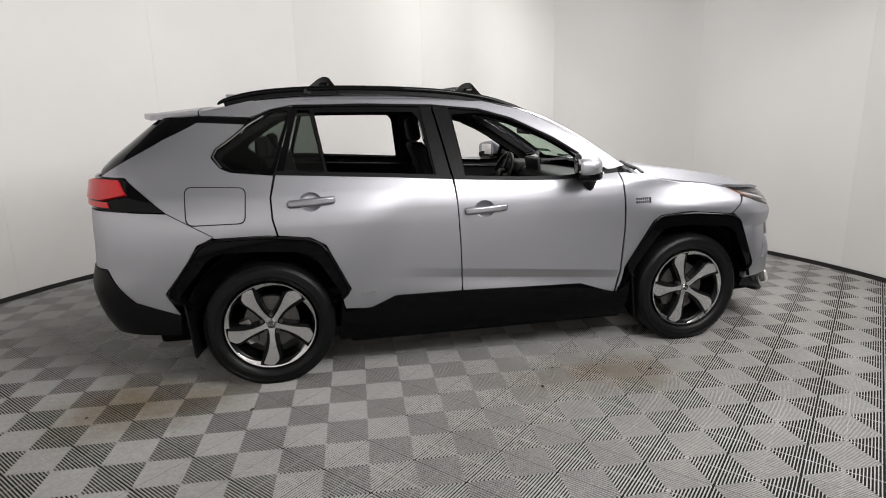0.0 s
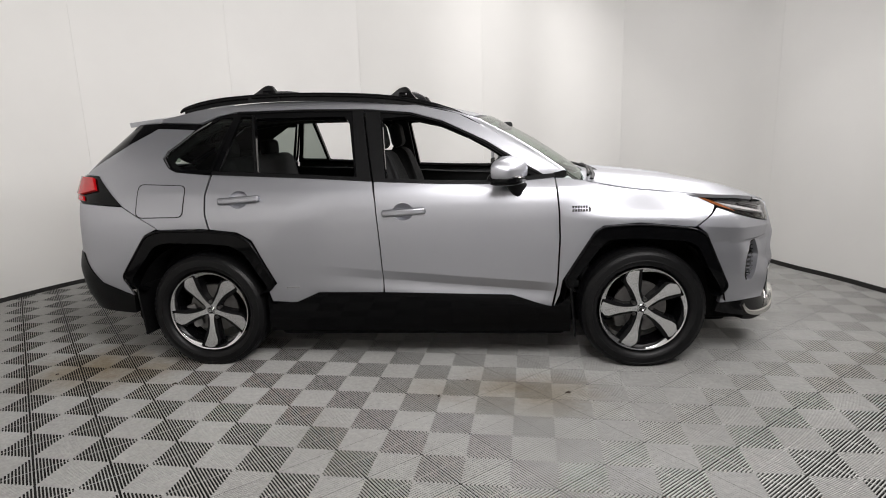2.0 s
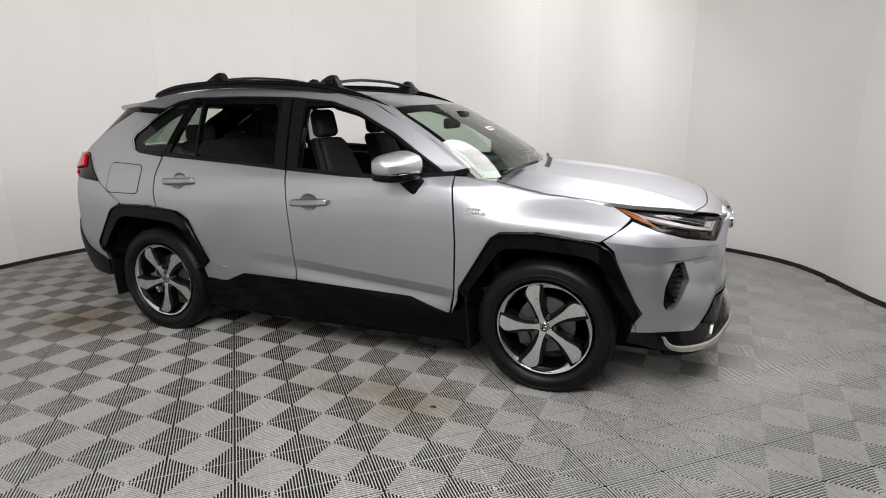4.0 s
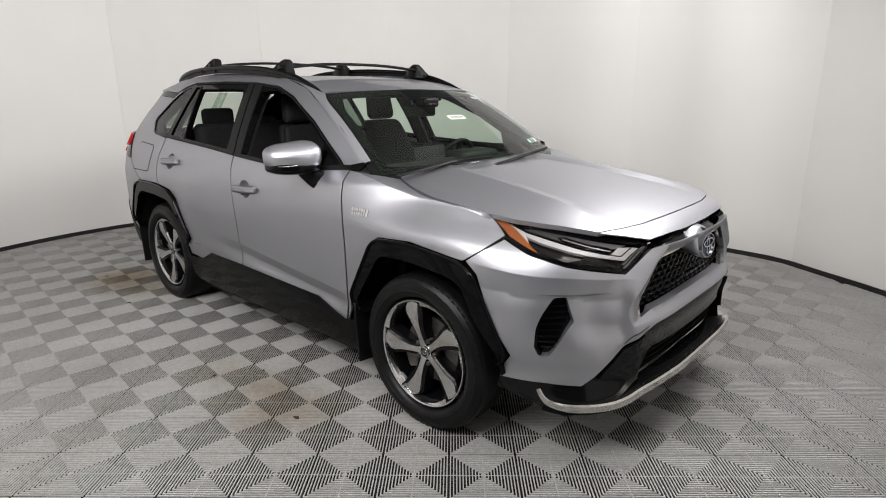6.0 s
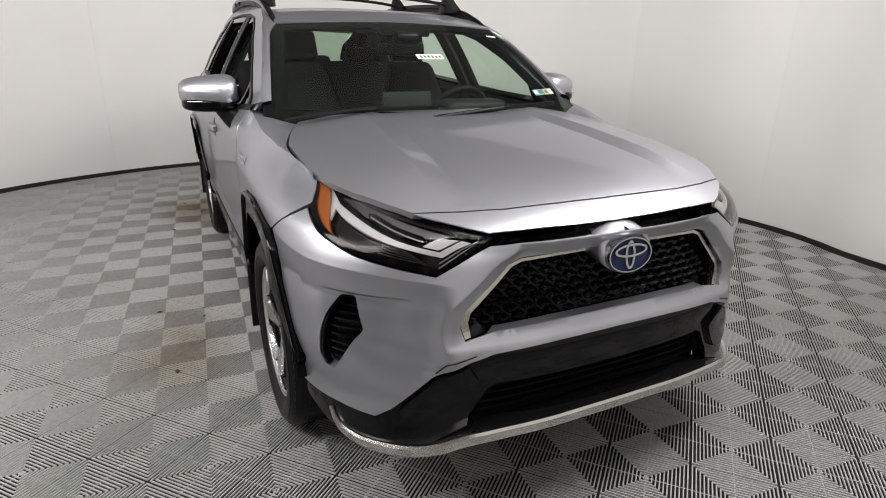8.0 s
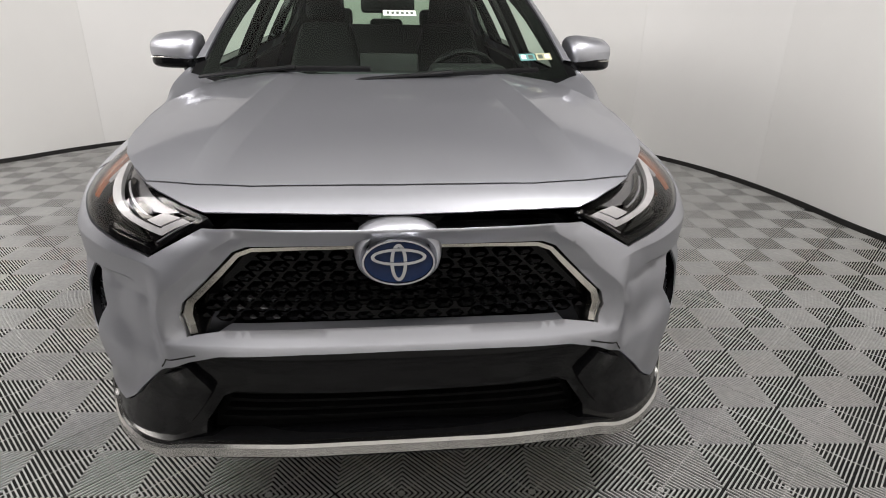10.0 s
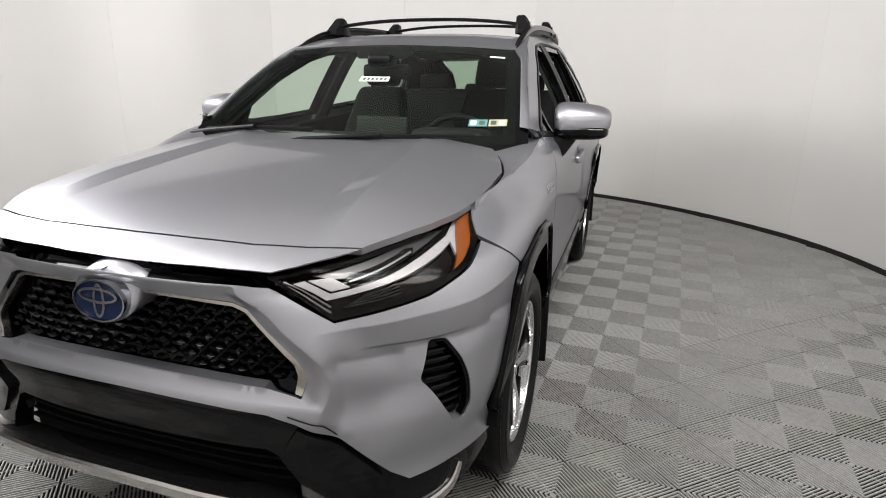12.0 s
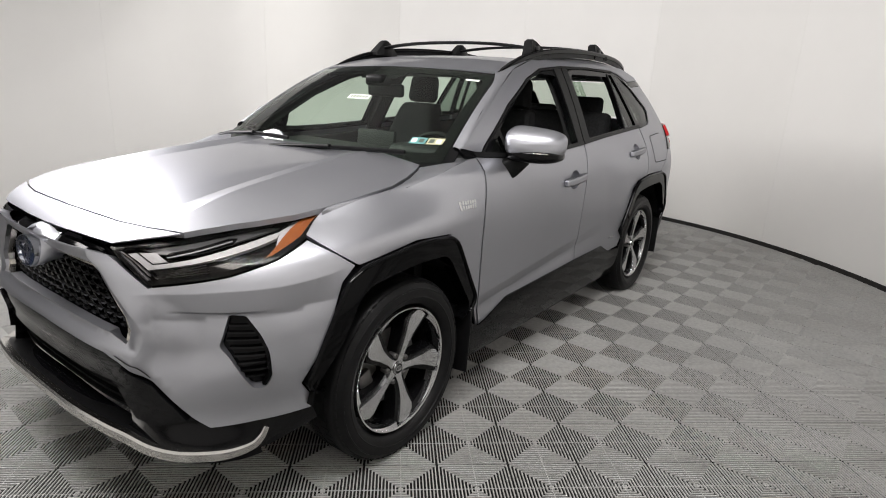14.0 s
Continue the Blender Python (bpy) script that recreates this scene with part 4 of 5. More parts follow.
# headlights
for s in (1, -1):
    hl = body_sheet("headlight", LAMP, LAMPBLACK, s, label="slim headlight with white light guide and amber corner", off=-.035, step=.03, depth=.01)
    body_sheet("housing_rim", LAMP, GLOSS, s, hl, "gloss black lamp rim", off=-.002, step=.03, depth=.035, holes=[[(2.274, .928), (2.192, .849), (2.063, .872), (1.981, .886), (1.851, .922), (1.749, .962), (1.668, 1.016), (1.835, .994), (2.028, .968), (2.154, .948)]])
    body_sheet("light_guide", [(2.246, .921), (2.196, .878), (2.07, .907), (1.945, .936), (1.862, .955), (1.815, .968), (1.800, .982), (1.862, .969), (1.95, .949), (2.07, .920), (2.184, .894), (2.222, .926)], DRLWHITE, s, hl, "white light guide strip", off=-.016, step=.02, depth=.012)
    body_sheet("guide_block", [(2.214, .928), (2.180, .900), (2.135, .911), (2.160, .934)], DRLWHITE, s, hl, "white light guide block", off=-.019, step=.02, depth=.010)
    body_sheet("reflector", [(2.195, .940), (2.165, .932), (2.06, .936), (1.90, .972), (1.80, .994), (1.87, .994), (2.03, .966), (2.15, .946)], LAMPSHADE, s, hl, "grey reflector strip", off=-.022, step=.02, depth=.006)
    body_sheet("projector_slot", [(2.135, .925), (2.120, .936), (2.03, .953), (1.95, .972), (1.925, .972), (1.94, .961), (2.04, .940)], GLOSS, s, hl, "dark projector slot", off=-.017, step=.02, depth=.004)
    body_sheet("projector_lip", band([(2.130, .922), (2.04, .942), (1.94, .965)], .003), LAMPGREY, s, hl, off=-.015, step=.02, depth=.003)
    body_sheet("corner_bracket", band([(2.277, .929), (2.193, .852)], .006), LAMPGREY, s, hl, "bright inner bracket", off=-.012, step=.02, depth=.008)
    body_sheet("corner_bracket", band([(2.262, .927), (2.191, .864)], .003), LAMPGREY, s, hl, "bright inner bracket", off=-.012, step=.02, depth=.008)
    for k in range(5):
        body_sheet("lamp_fin", band([(2.165 - .012 * k, .860 + .007 * k), (2.03, .888 + .008 * k)], .003), LAMPFIN, s, hl, "dark horizontal fin", off=-.026, step=.03, depth=.006)
    body_sheet("side_reflector", [(1.830, .945), (1.800, .984), (1.730, 1.008), (1.715, 1.006), (1.770, .978)], DRLWHITE, s, hl, "bright side reflector", off=-.018, step=.02, depth=.008)
    body_sheet("amber_corner", [(1.880, .914), (1.805, .937), (1.738, .969), (1.660, 1.020), (1.715, 1.013), (1.770, .984), (1.838, .940)], AMBER, s, hl, "amber corner lens", off=-.010, step=.02, depth=.012)
    lens = body_sheet("lens", LAMP, CLEAR, s, hl, "clear outer lens", off=.001, step=.03, depth=0)
    lens.visible_shadow = False
    # side vents of the bumper
    vb = body_sheet("bumper_vent", [(1.945 + (a - 1.945) * 1.1, .63 + (b - .63) * 1.08) for a, b in VENT], GLOSS, s, label="black slatted bumper vent", off=-.035, step=.03, depth=.0)
    for k in range(8):
        z = .545 + .024 * k
        lo_s = 1.885 + .16 * max(0, (z - .54)) * .25
        hi_s = 1.945 + (z - .53) * .62 if z < .66 else 2.022 - (z - .66) * .16
        body_sheet("vent_slat", band([(lo_s, z), (hi_s, z + .004)], .006), BUMPERBLACK, s, vb, off=-.022, step=.03, depth=.012)
    body_sheet("vent_frame", band([(2.000, .750), (1.958, .743), (1.928, .688), (1.878, .550), (1.886, .519)], .010), GLOSS, s, vb, off=-.004, step=.02, depth=.02)

for s in (1, -1):
    sheet("tow_cover_line", body, band([(2.185, .548), (2.222, .583), (2.293, .606)], .0035), GAP, car, "thin shut line of the tow cover", side=s, off=.0015, step=.02, depth=0)

# lower bumper, intake, bright lip
LOWER = [(2.7, .609), (2.5, .607), (2.335, .601), (2.274, .584), (2.172, .531), (2.096, .465), (2.052, .419), (2.008, .387), (1.898, .393), (1.733, .388), (1.715, .335), (1.85, .300), (2.0, .280), (2.12, .285), (2.3, .315), (2.7, .325)]
INTAKE = [(2.7, .372), (2.24, .358), (2.246, .402), (2.299, .480), (2.327, .494), (2.7, .490)]
lower = sheet("lower_bumper", body, LOWER + INTAKE, BUMPERBLACK, car, "gloss black lower bumper", both=True, off=-.012, step=.025, depth=.05)
sheet("intake_backing", body, [(2.7, .34), (2.22, .33), (2.22, .41), (2.28, .50), (2.32, .52), (2.7, .52)], DARK, lower, "dark air intake", both=True, off=-.10, step=.06, depth=0)
for k, z in enumerate((.395, .42, .445, .47)):
    for s in (1, -1):
        sheet("intake_slat", body, band([(2.7, z), (2.5, z), (2.265 + .012 * k, z - .004)], .008), DARK, lower, side=s, off=-.05, step=.04, depth=.03)
for s in (1, -1):
    sheet("bumper_wing", body, [(2.268, .574), (2.176, .522), (2.105, .458), (2.07, .415), (2.15, .385), (2.215, .40), (2.285, .50)], BUMPERBLACK, lower, "raised black wing beside the intake", side=s, off=.004, step=.025, depth=.03)

lip_path = []
for sv, z, o in ((1.868, .372, -.006), (1.882, .338, -.012), (1.912, .312, -.016), (1.98, .300, -.016), (2.08, .302, -.008), (2.16, .316, .004), (2.23, .345, .018), (2.30, .360, .028), (2.45, .364, .030), (2.58, .366, .030), (2.7, .366, .030)):
    p = body(np.array([sv]), np.array([z]))[0]
    n_ = Vector((p[0] - 1.3, p[1] * .8, 0)).normalized()
    lip_path.append((p[0] + n_.x * o, p[1] + n_.y * o, z))
full = spline(lip_path + [(x, -y, z) for x, y, z in lip_path[::-1][1:]], 5)
part("bright_lip", sweep(full, [(-.016, -.013), (.014, -.016), (.020, 0), (.015, .012), (-.010, .020), (-.016, .013)], scale=[.45 + .55 * min(1, i / 16, (len(full) - 1 - i) / 16) for i in range(len(full))]), LIPMETAL, car, "brushed silver lower lip")
under_path = [(x - .06, y * .955, z - .020) for x, y, z in lip_path[2:]]
fullu = spline(under_path + [(x, -y, z) for x, y, z in under_path[::-1][1:]], 4)
part("lip_underside", sweep(fullu, [(-.05, -.02), (.012, -.02), (.022, .02), (-.05, .03)]), SATIN, car, "black lip underside")

# wheel arches, sills, mud flaps, wheel wells


def arch(cx, outer, s):
    inn = []
    for a, b in outer:
        d = math.hypot(a - cx, b - .36)
        r = max(.405, d - (.085 if b > .6 else .055))
        inn.append((cx + (a - cx) * r / d, .36 + (b - .36) * r / d))
    inn_s = rounded(inn, .06)
    fl = body_sheet("wheel_arch", rounded(outer, .09, 6) + inn_s[::-1], GLOSS, s, label="gloss black wheel arch cladding", off=.013, step=.022, depth=.06)
    # rounded outer lip
    lip_pts = []
    for a, b in rounded(outer, .09, 6)[4:-4]:
        a, b = cx + (a - cx) * .988, .36 + (b - .36) * .988
        p = body(np.array([a - .006 * (1 - float(sm(1.45, 1.6, a)))]), np.array([b + .003]))[0]
        lip_pts.append((float(p[0]), s * (float(p[1]) + .012), float(p[2])))
    part("arch_lip", sweep(lip_pts, oval(.008, .011, 10), up=(0, s, 0)), GLOSS, fl, "rounded gloss black arch lip")
    # inner liner
    bm = bmesh.new()
    rows = []
    for i in range(25):
        t = radians(8 + 164 * i / 24)
        rows.append([bm.verts.new((cx + .47 * math.cos(t), s * y, .345 + .47 * math.sin(t))) for y in (.895, .52)])
    for p, q in zip(rows, rows[1:]):
        bm.faces.new((p[0], p[1], q[1], q[0]))
    cap = [r[1] for r in rows]
    bm.faces.new(cap)
    part("arch_liner", bm, DARK, fl, "black inner arch liner")
    return fl


for s in (1, -1):
    arch(-AXLE, FLARE_R, s)
    arch(AXLE, FLARE_F, s)
    sill_o = [(-.93, .47), (-.915, .408), (-.753, .417), (-.609, .480), (-.201, .477), (.576, .453), (.745, .397), (.82, .377), (.87, .40), (.93, .46), (.93, .21), (-.95, .22)]
    body_sheet("sill_cladding", sill_o, GLOSS, s, label="gloss black sill cladding", off=.008, step=.03, depth=.03)
    # mud flaps
    for cx, x0, x1, zt, zb in ((-AXLE, -1.80, -1.71, .53, .215), (AXLE, .905, .985, .50, .20)):
        bm = rbox((.012, .24, zt - zb), (0, 0, 0), .004, 1, deform=lambda x, y, z: (x - .10 * z, y, z), cuts=2)
        bmesh.ops.transform(bm, matrix=Matrix.Translation(((x0 + x1) / 2, s * .80, (zt + zb) / 2)) @ pose(0, 0, 0, 0, 0, 8 * s), verts=bm.verts)
        part("mud_flap", bm, SATIN, car, "black rubber mud flap")

# rear lamps, bumper
for s in (1, -1):
    tl = body_sheet("tail_light", [(-1.788, 1.036), (-1.965, 1.214), (-2.12, 1.216), (-2.33, 1.19), (-2.30, 1.10), (-2.04, 1.052)], GLOSS, s, label="red tail light in a black surround", off=.006, step=.025, depth=.03)
    body_sheet("red_lens", [(-1.945, 1.125), (-1.985, 1.200), (-2.11, 1.206), (-2.34, 1.185), (-2.31, 1.12), (-2.06, 1.10)], RED, s, tl, "red lens", off=.024, step=.025, depth=.02)
    body_sheet("red_bar", [(-2.02, 1.064), (-2.03, 1.092), (-2.30, 1.112), (-2.29, 1.085)], RED, s, tl, "red lower lens", off=.016, step=.025, depth=.015)
sheet("rear_bumper", body, [(-1.586, .898), (-1.788, 1.030), (-2.04, 1.048), (-2.8, 1.052), (-2.8, .735), (-2.063, .735), (-1.937, .550), (-1.772, .472), (-1.79, .53), (-1.812, .594), (-1.666, .858)], PAINT, car, "silver rear bumper", both=True, step=.03)
sheet("rear_lower_bumper", body, [(-1.768, .468), (-1.937, .544), (-2.063, .729), (-2.8, .729), (-2.8, .32), (-2.07, .36), (-1.80, .352)], SATIN, car, "black lower rear bumper", both=True, off=.006, step=.04, depth=.05)
ex = lathe([(.030, -.12), (.033, .10), (.029, .10), (.027, -.1)], 24)
bmesh.ops.transform(ex, matrix=pose(-2.12, -.55, .315, 0, 0, 90), verts=ex.verts)
part("exhaust_tip", ex, BRIGHT, car, "chrome exhaust tip")

# underbody
part("underbody", rbox((1.80, 1.68, .16), (0, 0, .265), .03, 2), DARK, car, "dark underbody")
part("underbody_end", rbox((1.05, 1.16, .16), (1.42, 0, .265), .03, 2), DARK, car, "dark underbody")
part("underbody_end", rbox((1.15, 1.16, .16), (-1.45, 0, .275), .03, 2), DARK, car, "dark underbody")
# added block that keeps light out of the gaps round the intake
part("bumper_light_block", rbox((.45, 1.24, .42), (1.84, 0, .42), .04, 2), DARK, car, "added dark block behind the bumper")
part("engine_bay", rbox((1.0, 1.1, .45), (1.55, 0, .66), .05, 2), DARK, car, "dark engine bay filling")
part("cargo_floor", rbox((.75, 1.25, .40), (-1.75, 0, .62), .05, 2), DARK, car, "dark cargo floor")
for x_ in (AXLE, -AXLE):
    ax = lathe([(.045, -.72), (.045, .72)], 16)
    bmesh.ops.transform(ax, matrix=Matrix.Translation((x_, 0, HUB_Z)), verts=ax.verts)
    part("axle", ax, DARK, car)

# ---------------------------------------------------------------- wheels


def wheel_meshes():
    """Tyre, barrel, spokes and hub for a wheel whose outer face looks along +y."""
    R = TYRE_R
    prof = [(.266, .080), (.275, .096), (.288, .105), (.300, .109), (.3015, .1115), (.304, .1115), (.3055, .1105), (.318, .1115), (.332, .109), (.3335, .1105), (.337, .1095), (.338, .1065), (.348, .100), (R - .006, .086), (R, .068), (R, -.068), (R - .006, -.086), (.345, -.1), (.31, -.113), (.275, -.1), (.266, -.08)]
    tyre = lathe(prof, 96, closed=True)
    # tread blocks round the shoulder
    n = 64
    bm = bmesh.new()
    for i in range(n):
        a = 2 * math.pi * i / n
        for y0, y1, sh in ((.052, .094, 0), (.012, .046, .5), (-.046, -.012, 0), (-.094, -.052, .5)):
            aa = a + sh * 2 * math.pi / n
            w = .32 * 2 * math.pi / n
            r0, r1 = R - .006, R + .0015
            c = [(aa - w, y0), (aa + w, y0), (aa + w * 1.1, y1), (aa - w * .9, y1)]
            top = [bm.verts.new(((r1 - (.012 if abs(y) > .09 else 0)) * math.cos(t), y, (r1 - (.012 if abs(y) > .09 else 0)) * math.sin(t))) for t, y in c]
            bot = [bm.verts.new(((r0 - (.014 if abs(y) > .09 else 0)) * math.cos(t), y, (r0 - (.014 if abs(y) > .09 else 0)) * math.sin(t))) for t, y in c]
            bm.faces.new(top)
            for k in range(4):
                bm.faces.new((bot[k], bot[(k + 1) % 4], top[(k + 1) % 4], top[k]))
    bmesh.ops.recalc_face_normals(bm, faces=bm.faces)
    tread = bm
    barrel = lathe([(.244, .088), (.248, .082), (.238, .070), (.226, .060), (.222, .0), (.222, -.08), (.236, -.09)], 72)
    flange = lathe([(.2395, .080), (.2410, .0900), (.2475, .0925), (.2500, .085), (.246, .078), (.2395, .078)], 96, closed=True)
    out = {"tyre": (tyre, RUBBER), "tread": (tread, RUBBER), "barrel": (barrel, WHEELBLACK), "flange": (flange, MACHINED)}
    shape = [(.105, -.085), (.17, -.062), (.30, -.062), (.55, -.092), (.80, -.150), (.90, -.135), (1.0, -.03), (1.0, .10), (.955, .215), (.80, .150), (.62, .085), (.42, .052), (.25, .050), (.17, .060), (.105, .085)]
    dark_shape = [(.13, -.12), (.5, -.150), (.82, -.225), (.98, -.10), (.985, .14), (.94, .29), (.76, .235), (.42, .115), (.13, .12)]

    def plate(poly, y_in, y_out, drop):
        bm = bmesh.new()
        lo, hi = [], []
        for u, v in poly:
            x, z = u * .2365, v * .2365
            d = drop * (1 - u) ** 1.2 + .0 * u
            hi.append(bm.verts.new((x, y_out - d, z)))
            lo.append(bm.verts.new((x * 1.0, y_in - d, z * 1.15)))
        top = bm.faces.new(hi)
        for k in range(len(poly)):
            j = (k + 1) % len(poly)
            bm.faces.new((hi[k], hi[j], lo[j], lo[k]))
        bmesh.ops.recalc_face_normals(bm, faces=bm.faces)
        return bm
    out["spoke"] = (plate(shape, .045, .083, .022), MACHINED)
    out["spoke_back"] = (plate(dark_shape, .02, .074, .022), WHEELBLACK)
    # bright rim segment beside each spoke
    sb = bmesh.new()
    ro, ri, cnt = .2475, .222, 9
    rows = []
    for q in range(cnt):
        a = radians(-17 - 36 * q / (cnt - 1))
        rin = ri + .019 * q / (cnt - 1)
        rows.append([sb.verts.new((r * math.cos(a), y, -r * math.sin(a))) for r, y in ((ro, .0915), (rin, .083), (rin - .003, .05), (ro, .05))])
    for p_, q_ in zip(rows, rows[1:]):
        for k in range(4):
            sb.faces.new((p_[k], p_[(k + 1) % 4], q_[(k + 1) % 4], q_[k]))
    sb.faces.new(rows[0][::-1])
    sb.faces.new(rows[-1])
    bmesh.ops.recalc_face_normals(sb, faces=sb.faces)
    out["segment"] = (sb, MACHINED)
    out["hub"] = (lathe([(.0, .056), (.030, .056), (.034, .052), (.060, .048), (.066, .03), (.066, 0)], 40), WHEELBLACK)
    out["cap"] = (lathe([(0, .071), (.021, .070), (.0245, .066), (.0245, .05)], 32), GLOSS)
    mark = lathe([(.0120, .0712), (.0145, .0722), (.0160, .0712)], 28)
    bmesh.ops.scale(mark, vec=(1, 1, .68), verts=mark.verts)
    stem = rbox((.004, .003, .018), (0, .0712, 0), .001, 1)
    out["mark"] = (join_bm(mark, stem), BRIGHT)
    out["ring"] = (lathe([(.0205, .0715), (.0235, .0715), (.0250, .066), (.0205, .066)], 32, closed=True), BRIGHT)
    out["nut"] = (lathe([(0, .074), (.004, .074), (.005, .080), (.008, .080), (.0105, .076), (.0105, .045)], 12), STEEL)
    out["disc"] = (lathe([(.05, .012), (.152, .012), (.152, -.012), (.05, -.012)], 48, closed=True), STEEL)
    out["caliper"] = (rbox((.07, .07, .15), (.135, .0, 0), .015, 2), STEEL)
    meshes = {}
    for k, (b, mt) in out.items():
        if k not in ("tyre", "tread"):
            bmesh.ops.scale(b, vec=(1.03, 1, 1.03), verts=b.verts)
        me = bpy.data.meshes.new(k)
        b.to_mesh(me)
        b.free()
        me.materials.append(mt)
        meshes[k] = me
    return meshes


WM = wheel_meshes()


def wheel(x, s, turn):
    e = group_empty("wheel", car, "black tyre on a five-spoke machined alloy wheel", (x, s * .792, HUB_Z))
    e.rotation_euler = (0, 0, 0 if s > 0 else math.pi)
    rim = group_empty("rim", e)

    def put(name, key, parent, rot=0.0, at=None):
        o = new(name, WM[key])
        o.parent = parent
        o.matrix_local = Matrix.Rotation(rot, 4, "Y") @ Matrix.Translation(at or (0, 0, 0))
        return o
    put("tyre", "tyre", e)
    put("tread", "tread", e)["kind"] = "stuff"
    put("barrel", "barrel", rim)
    put("flange", "flange", rim)
    put("hub", "hub", rim)
    put("cap_ring", "ring", rim)
    put("centre_cap", "cap", rim)
    put("cap_mark", "mark", rim)
    for k in range(5):
        a = radians(turn + 72 * k)
        put("spoke", "spoke", rim, a)
        put("spoke_back", "spoke_back", rim, a)
        put("rim_segment", "segment", rim, a)
        put("wheel_nut", "nut", rim, a + radians(36), (.057, -.012, 0))
    put("brake_disc", "disc", e)
    put("brake_caliper", "caliper", e, radians(20))
    return e


for x_ in (AXLE, -AXLE):
    wheel(x_, -1, 1 if x_ > 0 else 16)
    wheel(x_, 1, 30 if x_ > 0 else 50)

# ---------------------------------------------------------------- roof rails, cross bars, mirrors, wipers, small badges
for s in (1, -1):
    rp = [(-1.56, .545, 1.598), (-1.50, .555, 1.625), (-1.28, .575, 1.664), (-.94, .585, 1.680), (-.58, .590, 1.674), (-.24, .593, 1.652), (.02, .597, 1.612), (.18, .60, 1.565), (.30, .602, 1.520), (.40, .604, 1.482)]
    pts = spline([(x, s * y, z) for x, y, z in rp], 5)
    n = len(pts)
    part("roof_rail", sweep([p + Vector((0, 0, .006)) for p in pts], oval(.017, .015, 14, 3), scale=[.35 + .65 * min(1, i / 7, (n - 1 - i) / 9) for i in range(n)]), GLOSS, car, "gloss black roof rail")
    pts2 = [p - Vector((0, s * .002, .010)) for p in pts[4:-2]]
    part("rail_foot", sweep(pts2, [(-.012, -.02), (.012, -.02), (.010, .008), (-.010, .008)]), SATIN, car, "black rail footing")
for x_, zb, zt in ((-.965, 1.688, 1.745), (-.095, 1.648, 1.708)):
    xb = group_empty("cross_bar", car, "black aerodynamic roof cross bar")
    span = [(x_ + .02, y, zt - .012 - .030 * (abs(y) / .53) ** 2.5) for y in np.linspace(-.53, .53, 21)]
    part("bar", sweep(span, oval(.030, .009, 16, 2.4)), SATIN, xb)
    for s in (1, -1):
        # wedge-shaped foot, leaning inwards, with a rounded crown
        side_view = spline([(-.108, 0, 0), (-.060, 0, .034), (-.022, 0, .064), (.012, 0, .076), (.040, 0, .070), (.062, 0, .040), (.092, 0, .0)], 3)
        fb_ = bmesh.new()
        rows = []
        for p in side_view:
            t = p.z / .076
            yo, yi = .604 - .030 * t, .545 - .024 * t
            rows.append([fb_.verts.new((x_ + p.x, s * y, zb - .012 + z)) for y, z in ((yo, -.02), (yo - .004 * t, p.z - .006 * t), (yo - .012, p.z), (yi + .010, p.z), (yi, p.z - .008 * t), (yi - .004, -.02))])
        for a, b in zip(rows, rows[1:]):
            for k in range(5):
                fb_.faces.new((a[k], a[k + 1], b[k + 1], b[k]))
        fb_.faces.new(rows[0])
        fb_.faces.new(rows[-1][::-1])
        bmesh.ops.recalc_face_normals(fb_, faces=fb_.faces)
        smooth_bm(fb_, 35)
        foot = part("bar_foot", fb_, SATIN, xb, "black wedge-shaped bar foot")
        part("lock_cover", rbox((.050, .006, .026), (x_ + .012, s * (.592), zb + .018), .003, 2, rot=(8 * s, 0, 0)), GLOSS, foot)

for s in (1, -1):
    mir = group_empty("side_mirror", car, "silver side mirror on a black arm")

    def shell(x, y, z):
        # tall by the door, falling towards the tip; the back cut flat, the nose rounded
        t = (y + .115) / .23
        top = z * (1 - .20 * t) + .012 * (1 - t) if z > 0 else z * (.8 if z > -.03 else 1)
        return (max(x, -.062) * (1 - .25 * t) - .055 * t * t, y, top - (.25 * max(0, x) * (1 if z > 0 else 0)))

    def place(b, x, y, z, turn=0):
        bmesh.ops.transform(b, matrix=Matrix.Diagonal((1, s, 1, 1)) @ Matrix.Translation((x, y, z)) @ pose(0, 0, 0, 0, 0, turn), verts=b.verts)
        bmesh.ops.recalc_face_normals(b, faces=b.faces)
        smooth_bm(b, 50)
        return b
    part("shell", place(egg(.100, .126, .068, 3.4, deform=shell), .568, .968, 1.213, 6), PAINT, mir)
    part("lower_shell", place(egg(.090, .120, .034, 3.2, deform=lambda x, y, z: (max(x, -.06) - .055 * ((y + .115) / .23) ** 2, y, z)), .568, .966, 1.157, 6), GLOSS, mir, "black lower shell")
    part("mirror_glass", place(rbox((.008, .180, .092), (0, 0, 0), .003, 2), .493, .963, 1.208, 14), BRIGHT, mir, "mirror glass")
    part("turn_lamp", place(rbox((.010, .130, .005), (0, 0, 0), .002, 2), .626, .998, 1.172, 18), CHROME, mir, "clear turn signal strip")
    arm = sweep([(.650, s * .800, 1.058), (.646, s * .845, 1.066), (.61, s * .885, 1.100), (.57, s * .92, 1.145)], oval(.055, .028, 14, 3), up=(0, s, .3), scale=[.85, 1.0, .9, .8])
    part("arm", arm, SATIN, mir, "black mirror arm")

